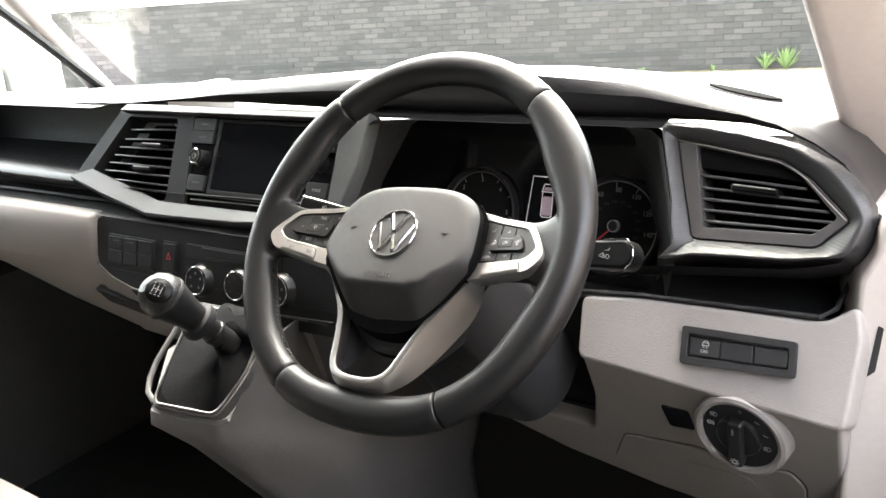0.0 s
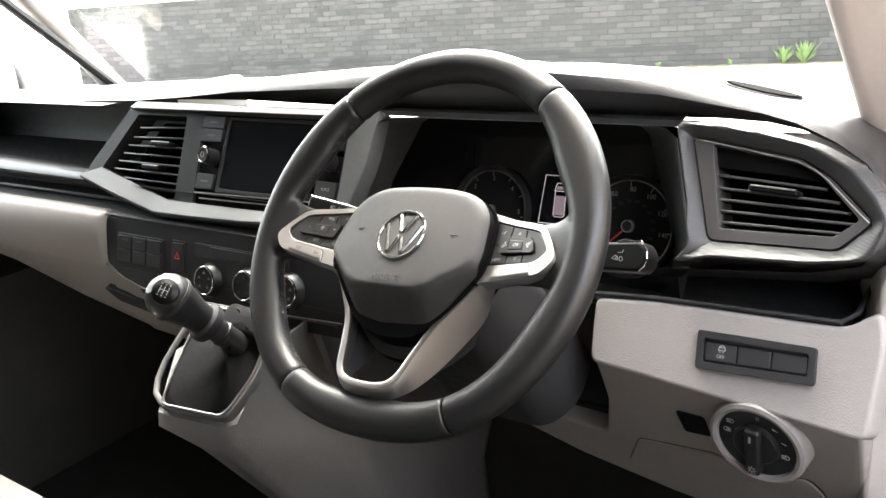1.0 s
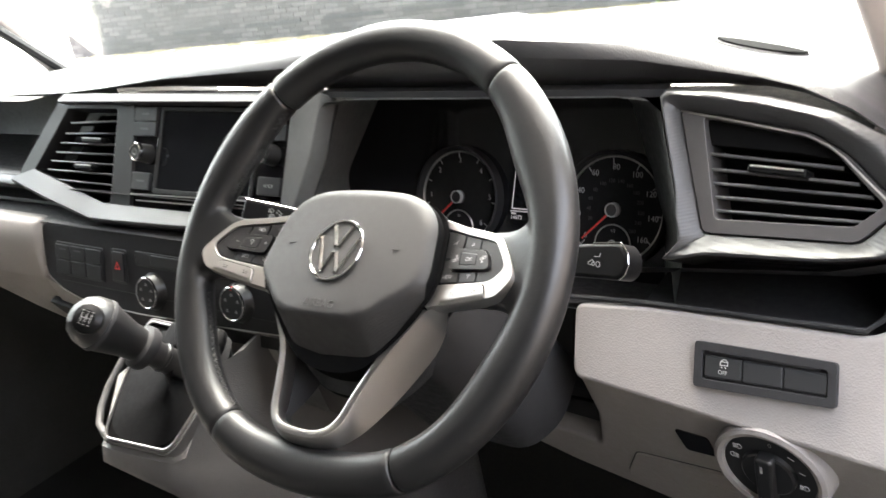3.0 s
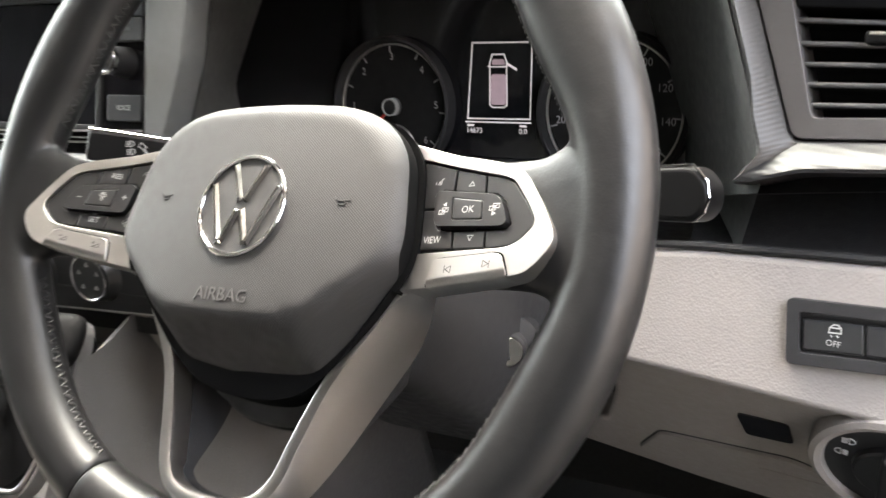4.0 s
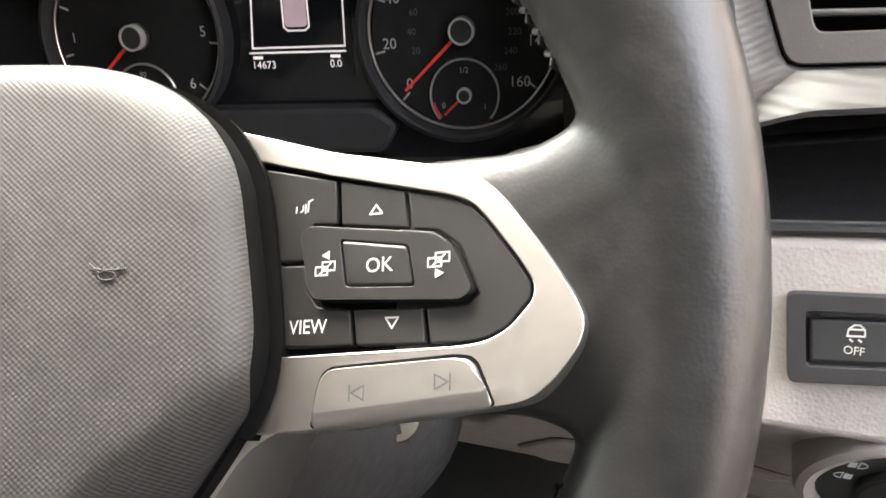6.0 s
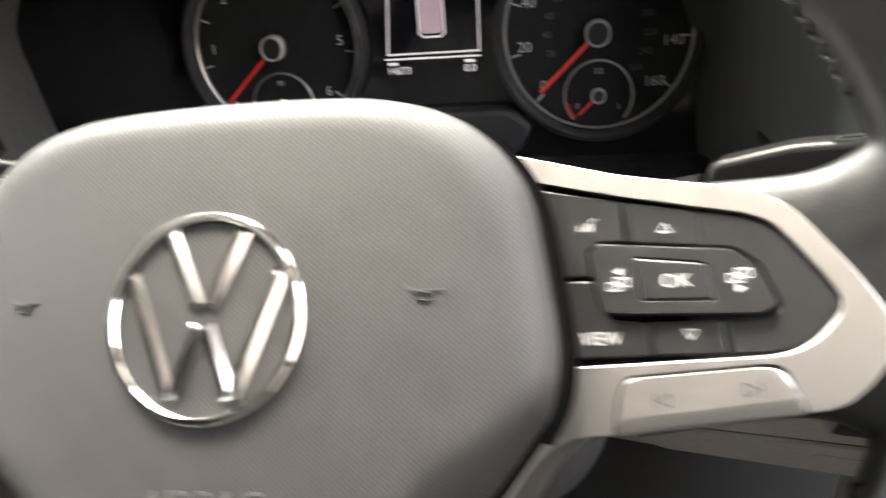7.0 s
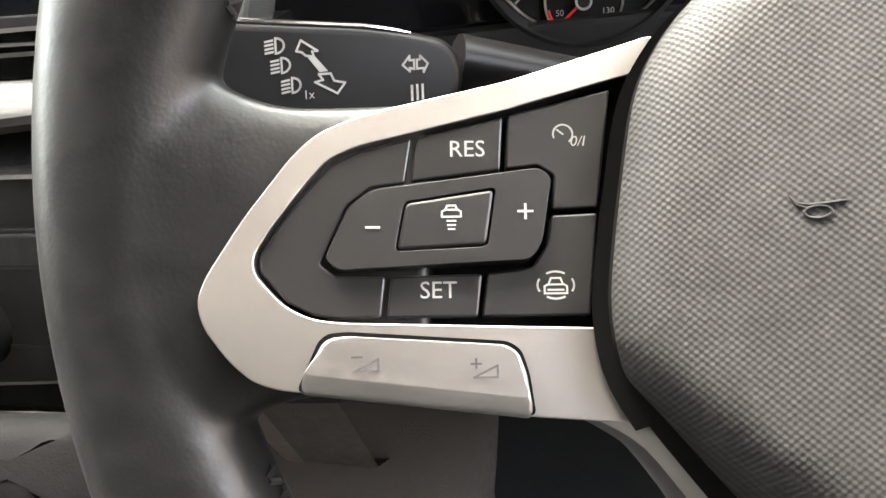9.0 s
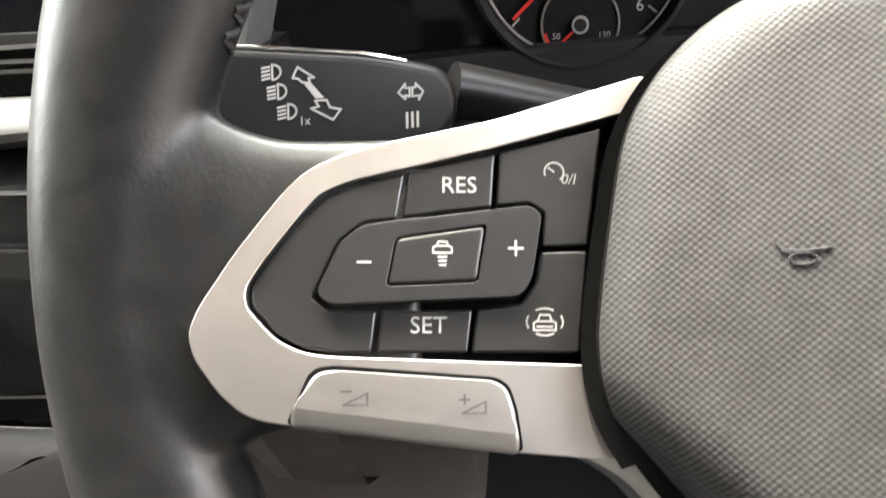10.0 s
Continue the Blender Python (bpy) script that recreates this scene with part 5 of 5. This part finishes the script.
OUTER_B = even([(5.6, 15.5), (14.2, 13.3), (18.8, 11.2), (21.8, 7.8), (27.3, 0.6), (30.2, -4.2), (30.0, -6.8), (25.8, -11.7), (21.8, -13.8), (17.4, -14.5), (10.7, -14.5), (10.0, -7.8), (18, -7.6), (20.5, -5.6), (16.4, 4.0), (12.3, 7.2), (6.8, 7.9)])
TOP_B = even([(4.7, 15.7), (5.9, 8.1), (-8.9, 10.0), (-9.5, 19.1)])
INNER_T = even([(-10.4, 19.4), (-9.8, 10.2), (-15.2, 10.7), (-17.8, 8.9), (-17.2, 3.1), (-24.7, 3.4), (-27.5, 23.8)])
INNER_L = even([(-17.1, 2.2), (-24.6, 2.5), (-22.9, -14.5), (-5.6, -14.5), (-6.4, -7.5), (-13.8, -6.4), (-16.2, -2.9)])
LOW_B = even([(9.1, -7.7), (9.8, -14.5), (-4.8, -14.5), (-5.6, -7.5)])
VOLUME = rounded(even([(23.4, -26.6), (20.2, -18.8), (18.8, -17.7), (16, -17.4), (-9, -19.1), (-11, -20.4), (-12.2, -24), (-13, -31.0)]), 1.2, 4)
VOLGAP = [(8.6 + (a - 8.6) * 1.03, -22 + (b + 22) * 1.09 if b > -22 else b + 0.5) for a, b in VOLUME]


def volume_key(mp):
    """A key whose foot is chamfered back under."""
    (a0, b0), (a1, b1) = even([(23.4, -26.6)]) + even([(-13, -31.0)])
    rows = []
    for h, lift, k in ((-9, 0, 1), (-0.2, 0, 1), (0.6, 0.5, 1), (1.1, 1.1, 0.998), (1.5, 1.8, 0.990), (1.72, 2.5, 0.978), (1.8, 3.2, 0.96)):
        row = []
        for a, b in VOLUME:
            near = b - (b0 + (b1 - b0) * (a - a0) / (a1 - a0)) < 2.2
            row.append(mp(5.4 + (a - 5.4) * k, -18.6 + ((b + lift if near else b) + 18.6) * (k if k == 1 else k - 0.01), h))
        rows.append(row)
    return loft(rows, True)


def icon(side, a, b):
    """A place on a pod, read from the left one."""
    (p, q), = even([(a, b)])
    return p, q


for side in (-1, 1):
    mp = pod_face(side)
    way = side
    pod = part("button_pod", prism(BEZEL, -9, -3.6, mp), GAPSHADE, wheel, "black control pod with " + ("cruise" if side < 0 else "menu") + " buttons")
    part("pod_trim", plate(SILVER_OUT, [BEZEL], -11, 0.3, mp, 0.001, 3), SILVER, wheel, "satin silver spoke trim")
    for pts in (OUTER_B, TOP_B, INNER_T, INNER_L, LOW_B):
        part("button", prism(rounded(pts, 0.5, 2), -4, -0.7, mp, 0.0004, 2), BUTTON, pod)
    part("rocker", plate(ROCKER, [CENTRE], -4, 1.4, mp, 0.0015, 4), BUTTON, pod)
    part("centre_button", prism([(3.1 + (a - 3.1) * 0.955, 5.1 + (b - 5.1) * 0.93) for a, b in CENTRE], -4, 1.5, mp, 0.0006, 2), BUTTON, pod)
    part("volume_gap", prism(VOLGAP, -8, 0.5, mp), GAPSHADE, pod)
    vol = part("volume_button", volume_key(mp), SILVER, pod, "satin silver " + ("volume" if side < 0 else "track") + " button")
    H = -0.6
    if side < 0:
        a, b = icon(side, -3.5, 13.5)
        lettering("res_label", "RES", 4.1, INK, pod, mp, a, b, H, way)
        a, b = icon(side, 1.5, -10.2)
        lettering("set_label", "SET", 4.1, INK, pod, mp, a, b, H, way)
        a, b = icon(side, -21.7, 14.7)
        lettering("limit_label", "0/I", 2.6, INK, pod, mp, a, b, H, way, slant=0.2)
        a, b = icon(side, -19.4, 16.0)
        strokes("speed_mark", [arc(a, b, 1.7, -20, 230, 14), [(a, b), (a + 1.0, b + 0.8)]], 0.3, INK, pod, mp, H)
        a, b = icon(side, -17.4, -9.5)
        strokes("lane_mark", [[(a - 1.9, b - 1.4), (a - 1.9, b - 0.2), (a - 1.2, b + 0.2), (a - 0.8, b + 1.2), (a + 0.8, b + 1.2), (a + 1.2, b + 0.2), (a + 1.9, b - 0.2), (a + 1.9, b - 1.4), (a - 1.9, b - 1.4)], [(a - 1.4, b + 0.1), (a + 1.4, b + 0.1)], [(a - 1.3, b - 0.8), (a + 1.3, b - 0.8)], arc(a, b, 2.9, 60, 120, 8, 2.3), arc(a, b, 2.9, 240, 300, 8, 2.3), arc(a, b, 3.1, -25, 25, 8, 2.3), arc(a, b, 3.1, 155, 205, 8, 2.3)], 0.32, INK, pod, mp, H)
        a, b = icon(side, -0.7, 1.4)
        H2 = 1.7
        strokes("distance_mark", [[(a - 1.6, b + 0.3), (a - 1.6, b + 1.2), (a - 1.0, b + 1.5), (a - 0.7, b + 2.2), (a + 0.7, b + 2.2), (a + 1.0, b + 1.5), (a + 1.6, b + 1.2), (a + 1.6, b + 0.3), (a - 1.6, b + 0.3)], [(a - 1.1, b + 1.5), (a + 1.1, b + 1.5)], [(a - 0.7, b - 0.4), (a + 0.7, b - 0.4)], [(a - 0.6, b - 1.1), (a + 0.6, b - 1.1)], [(a - 0.5, b - 1.8), (a + 0.5, b - 1.8)]], 0.3, INK, pod, mp, H2)
        a, b = icon(side, 11.9, 0.1)
        strokes("minus_mark", [[(a - 1.1, b), (a + 1.1, b)]], 0.4, INK, pod, mp, 1.6)
        a, b = icon(side, -12.6, 2.5)
        strokes("plus_mark", [[(a - 1.2, b), (a + 1.2, b)], [(a, b - 1.2), (a, b + 1.2)]], 0.4, INK, pod, mp, 1.6)
        for c, plus in ((12.7, False), (-5.9, True)):
            a, b = icon(side, c, -22.0 if not plus else -23.3)
            ls = [[(a + 2.2, b - 1.0), (a - 1.7, b - 1.0), (a - 1.7, b + 0.9), (a + 2.2, b - 1.0)], [(a + 1.0, b + 1.2), (a + 2.6, b + 1.2)]]
            if plus:
                ls.append([(a + 1.8, b + 0.5), (a + 1.8, b + 2.0)])
            strokes("volume_mark", ls, 0.34, DARKINK, vol, mp, 1.9)
    else:
        a, b = icon(side, 0.9, 0.6)
        lettering("ok_label", "OK", 4.2, INK, pod, mp, a, b, 1.7, way)
        a, b = icon(side, -15.6, -10.6)
        lettering("view_label", "VIEW", 3.8, INK, pod, mp, a, b, H, way, tall=1.1)
        a, b = icon(side, -1.2, 12.5)
        strokes("up_mark", [[(a - 1.4, b - 0.9), (a + 1.4, b - 0.9), (a, b + 1.0), (a - 1.4, b - 0.9)]], 0.35, INK, pod, mp, H)
        a, b = icon(side, 2.8, -10.2)
        strokes("down_mark", [[(a - 1.4, b + 0.9), (a + 1.4, b + 0.9), (a, b - 1.2), (a - 1.4, b + 0.9)]], 0.35, INK, pod, mp, H)
        a, b = icon(side, -18.2, 14.4)
        strokes("voice_mark", [[(a - 0.3, b - 0.9), (a + 0.3, b - 0.6), (a + 0.3, b + 0.4)], [(a + 0.9, b - 1.2), (a + 0.9, b + 0.6)], [(a + 1.5, b - 0.9), (a + 1.6, b + 1.2), (a + 2.6, b + 1.6)], [(a - 1.4, b - 1.0), (a - 1.3, b + 0.2)]], 0.35, INK, pod, mp, H)
        for c, e, d in ((-10.9, 0.6, -1), (13.2, 0.8, 1)):
            a, b = icon(side, c, e)
            strokes("page_mark", [[(a - 2.3, b - 1.2), (a + 0.5, b - 1.2), (a + 0.5, b + 0.5), (a - 2.3, b + 0.5), (a - 2.3, b - 1.2)], [(a - 0.7, b - 0.3), (a + 2.2, b - 0.3), (a + 2.2, b + 1.5), (a - 0.7, b + 1.5), (a - 0.7, b - 0.3)], [(a - 1.2, b - 0.9), (a + 1.3, b + 1.2)]], 0.32, INK, pod, mp, 1.6)
            e = b + (2.9 if d < 0 else -2.5)
            part("page_arrow", prism([(a + d * 1.0, e), (a - d * 0.8, e + 0.9), (a - d * 0.8, e - 0.9)], 1.3, 1.6, mp), INK, pod)
        for c, d in ((14.2, 1), (-3.0, -1)):
            a, b = icon(side, c, -21.8 if d > 0 else -23.7)
            strokes("track_mark", [[(a - 1.5 * d, b - 1.4), (a - 1.5 * d, b + 1.4), (a + 1.2 * d, b), (a - 1.5 * d, b - 1.4)], [(a + 1.6 * d, b - 1.5), (a + 1.6 * d, b + 1.5)]], 0.32, DARKINK, vol, mp, 1.9)

# airbag cover
PADO = [(0, 51), (20, 50.8), (38, 50), (51, 47), (60, 42.5), (67.4, 36), (72.5, 28), (74.6, 21.8), (76, 14), (78, 2), (79.5, -10), (78, -21), (70, -34), (57, -53), (43.5, -71), (30, -82.5), (15, -87.5), (0, -88.5)]
PADO = [(a * 0.982 + 1.2, b) for a, b in rounded(PADO + [(-a, b) for a, b in PADO[-2:0:-1]], 6, 3)]


def pad_height(x, v):
    """The cover's face: a shallow dome, folded back below a line that rises to the sides."""
    x = x - 2.2
    h = 1.2 - 4.0 * (x / 60) ** 2 - 1.5 * (v / 50) ** 2
    fold = -50.5 + 0.85 * 3.0 * math.log(1 + math.exp((abs(x) - 37) / 3.0))
    d = fold - v
    soft = 1.0 * math.log(1 + math.exp(max(-30, min(30, d / 1.0))))
    return h - 1.75 * soft


rows = []
LV = [0.02, 0.12, 0.22, 0.30, 0.36, 0.41, 0.45, 0.48, 0.50, 0.52, 0.54, 0.56, 0.58, 0.61, 0.64, 0.68, 0.72, 0.76, 0.8, 0.84, 0.88, 0.91, 0.94, 0.965, 0.985, 0.993, 1.0]
for s in LV:
    ring = []
    for a, b in PADO:
        x, v = 2.2 + (a - 2.2) * s, -10 + (b + 10) * s
        e = max(0.0, (s - 0.86) / 0.14)
        drop = 7.0 * (1 - math.sqrt(max(0.0, 1 - e * e)))
        ring.append(Vector((x, v, pad_height(x, v) - drop)) / 1000)
    rows.append(ring)
rows.append([Vector((a, b, pad_height(a, b) - 12)) / 1000 for a, b in PADO])
cover = part("airbag_cover", loft(rows[:-2], True), WEAVE, wheel, "grey finely textured airbag cover", 60)
# outermost rows of the cover, coloured black where they roll into shadow
part("cover_edge", loft(rows[-3:], True, False), GAPSHADE, cover, "cover edge blackened for the shade of the gap", 60)


def on_pad(a, b, h):
    return Vector((a, b, pad_height(a, b) + h)) / 1000


# embossed letters take a lighter grey for the light on their edges
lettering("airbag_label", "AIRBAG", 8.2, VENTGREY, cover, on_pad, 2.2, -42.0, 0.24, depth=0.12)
for sx in (-46.6, 50.7):
    horn = [(sx + 3.8, 3.3), (sx + 1.4, 3.1), (sx - 1, 3.0), (sx - 2.6, 3.3), (sx - 3.6, 4.4), (sx - 2.8, 3.1), (sx - 1.6, 2.6)] + list(arc(sx, 1.9, 1.8, 150, 510, 14, 0.9))
    part("horn_mark", tube([on_pad(a, b, 0.22) for a, b in horn], 0.00024, 6), DARKGREY, cover)
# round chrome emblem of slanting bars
def on_badge(a, b, h):
    return on_pad(a * 1.03 + 1.0, b * 1.05 - 1.6, h)


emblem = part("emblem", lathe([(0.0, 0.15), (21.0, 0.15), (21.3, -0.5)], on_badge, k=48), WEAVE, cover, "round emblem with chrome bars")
part("emblem_ring", lathe(ring_profile(21.8, 2.0, -0.8, 1.5), on_badge, k=64), CHROME, emblem, "chrome ring")
for p, q in (((-9.2, 19.6), (-1.2, 2.0)), ((9.2, 19.6), (1.2, 2.0)), ((-18.6, 10.2), (-7.6, -17.6)), ((18.6, 10.2), (7.6, -17.6)), ((-7.0, -17.6), (-0.9, -1.6)), ((7.0, -17.6), (0.9, -1.6))):
    p, q = Vector(p) * 0.955, Vector(q) * 0.955
    d = (q - p).normalized()
    s = Vector((-d.y, d.x)) * 1.75
    part("emblem_bar", prism([tuple(p + s), tuple(p - s), tuple(q - s), tuple(q + s)], -0.4, 1.5, on_badge, 0.0012, 1), SHADECHROME, emblem, "slanting chrome bar")
# gap round the cover, its shade put into the black spoke hub behind
part("hub_back", prism([(a * 1.035, b * (1.03 if b > -30 else 0.9)) for a, b in PADO], -46, -17.5, lambda a, b, h: Vector((a, b, h - (0.0 if b > -30 else (-30 - b) * 0.35))) / 1000), GAPSHADE, wheel)

# silver lower spoke: two outward sloping arms and a foot
INNER = [(78, -18, -21), (73.5, -24, -22), (66.3, -31.5, -24), (58.5, -42, -27), (42, -66, -30), (33, -92, -30), (28, -111, -30), (22, -119, -29), (12, -122.5, -28), (0, -123, -28)]
OUTER = [(90, -24, -20), (80, -28, -22), (72, -32.5, -24), (63.5, -44, -27), (47, -68.5, -30), (39, -94, -30), (34.2, -113, -30), (26.5, -123.5, -29), (13, -128, -28), (0, -128.5, -28)]
LOWER = [(88, -24.5, -30), (81, -29.5, -44), (75, -35, -55), (67, -46.5, -64), (52, -71.5, -67), (44, -96, -60), (38, -115.5, -50), (28.5, -128.5, -43), (14, -133, -40), (0, -133.5, -40)]


def spread(pts):
    full = pts + [(-x, v, n) for x, v, n in pts[-2::-1]]
    out = []
    for a, b in zip(full, full[1:]):
        for i in range(4):
            out.append(Vector(a).lerp(Vector(b), i / 4))
    return out + [Vector(full[-1])]


def smooth(pts, n=2):
    for _ in range(n):
        pts = [pts[0]] + [(pts[i - 1] + 2 * pts[i] + pts[i + 1]) / 4 for i in range(1, len(pts) - 1)] + [pts[-1]]
    return pts


I, O, W = smooth(spread(INNER)), smooth(spread(OUTER)), smooth(spread(LOWER))
rows = []
for a, b, c in zip(I, O, W):
    w, d = (b - a).normalized(), (c - b).normalized()
    n = Vector((0, 0, 1))
    rows.append([v / 1000 for v in (a - n * 12 + w * 0.5, a - n * 1.6, a - n * 0.4 + w * 0.4, a + w * 1.3, b - w * 1.6, b - w * 0.3 + d * 0.4, b + d * 1.6, b.lerp(c, 0.5) + w * 0.8, c - d * 1.0, c - w * 2.0, a + (c - b) * 0.8)])
part("lower_spoke", loft(rows, True), SILVER, wheel, "satin silver lower spoke", 40)
rows = []
for a, b, c in zip(I, O, W):
    deep = -50 - 32 * min(1.0, max(0.0, (-a.y - 24) / 30)) + 38 * min(1.0, max(0.0, (-a.y - 60) / 55)) ** 1.5
    w = b - a
    rows.append([v / 1000 for v in (a + w * 0.25 - Vector((0, 0, 9)), c - w * 0.45 - Vector((0, 0, 0.5)), Vector((c.x, c.y, deep + 8)) - w * 0.6, Vector((c.x, c.y, deep)) - w * 1.0, Vector((a.x, a.y, deep)) - w * 0.1, Vector((a.x, a.y, deep + 6)) + w * 0.05)])
part("spoke_back", loft(rows, True), BLACK, wheel)

# ---- yard details ----
def strip(a0, a1, b):
    s = thing("drain_strip", "dark slotted vent strip low in the brick wall", "vent strip", "vent strips along the wall")
    part("frame", prism(rect(a0, a1, b - 0.035, b + 0.035), -0.01, 0.006, on_wall), MORTAR, s)
    k = int((a1 - a0) / 0.11)
    for i in range(k):
        x = a0 + (a1 - a0) * (i + 0.5) / k
        part("slot", prism(rect(x - 0.045, x + 0.045, b - 0.024, b + 0.026), -0.005, 0.008, on_wall), SEAL, s)


for a0, a1, b in ((3.6, 4.6, 0.24), (5.0, 6.0, 0.24), (6.3, 7.25, 0.24), (7.75, 8.7, 0.24), (9.05, 10.4, 0.24), (2.2, 3.2, 0.24)):
    strip(a0, a1, b)

weed = thing("weed", "bright green leafy weed at the foot of the wall", "plant")
rng = random.Random(4)
bm = bmesh.new()
for cx, hgt in ((11.42, 0.24), (11.66, 0.3), (9.9, 0.08), (10.8, 0.09)):
    for i in range(26 if hgt > 0.1 else 8):
        t = rng.uniform(0, 2 * math.pi)
        r = rng.uniform(0.02, hgt * 0.8)
        base = on_wall(cx, 0, 0.08)
        tip = base + Vector((math.cos(t) * r, math.sin(t) * r * 0.6, rng.uniform(0.4, 1.0) * hgt))
        mid = base.lerp(tip, 0.55) + Vector((0, 0, 0.02))
        wdt = Vector((-math.sin(t), math.cos(t), 0.3)) * rng.uniform(0.012, 0.03)
        v = [bm.verts.new(p) for p in (base, mid + wdt, tip, mid - wdt)]
        bm.faces.new((v[0], v[1], v[2]))
        bm.faces.new((v[0], v[2], v[3]))
part("leaves", bm, LEAF, weed)
bm = bmesh.new()
for i in range(420):
    a = rng.uniform(0.2, 13.5)
    wide = 0.42 if a < 7.5 else 0.14
    p = on_wall(a, 0.0, wide * rng.random() ** 1.6)
    r = rng.uniform(0.02, 0.05 if a > 7.5 else 0.085)
    bmesh.ops.create_icosphere(bm, subdivisions=1, radius=r, matrix=Matrix.Translation(p) @ Matrix.Diagonal((2.0, 1, 0.25, 1)))
tagged(mesh("moss_strip", bm, MOSS), "brown moss and soil along the wall foot", "moss", kind="stuff")
cover_lid = thing("drain_cover", "round dark drain cover set in concrete", "drain cover")
part("lid", lathe([(0.0, 0.008), (0.19, 0.008), (0.2, 0.0)], lambda a, b, h: Vector((-3.27 + a, 9.4 + b, h)), k=28), MORTAR, cover_lid)

# bricks: the nearest 300 singly, the rest joined
BL, BH, JO = 0.215, 0.065, 0.010
brick_bm = add_prism(bmesh.new(), rect(-BL / 2, BL / 2, -BH / 2, BH / 2), -0.02, 0.0, lambda a, b, h: WALL_DIR * a + Vector((0, 0, b)) + WALL_N * h, 0.003, 1)
bmesh.ops.recalc_face_normals(brick_bm, faces=brick_bm.faces)
brick_mesh = bpy.data.meshes.new("brick")
brick_bm.to_mesh(brick_mesh)
brick_bm.free()
brick_mesh.materials.append(BRICK)
verts = [tuple(v.co) for v in brick_mesh.vertices]
polys = [tuple(p.vertices) for p in brick_mesh.polygons]
far_v, far_f, single = [], [], 0
for c in range(int(WALL_H / (BH + JO))):
    for i in range(int(WALL_LEN / (BL + JO))):
        a = (i + 0.5 + 0.5 * (c % 2)) * (BL + JO)
        b = (c + 0.5) * (BH + JO)
        p = on_wall(a, b, rng.uniform(-0.002, 0.002))
        if 9.3 < a < 13.9 and 1 <= c <= 15 and single < 300:
            ob = new("brick", brick_mesh)
            ob.location = p
            ob.parent = wall_brick
            single += 1
        else:
            k = len(far_v)
            far_v += [(x + p.x, y + p.y, z + p.z) for x, y, z in verts]
            far_f += [tuple(q + k for q in f) for f in polys]
me = bpy.data.meshes.new("far_bricks")
me.from_pydata(far_v, [], far_f)
me.materials.append(BRICK)
far = new("far_bricks", me)
far.parent = wall_brick
far["kind"] = "stuff"
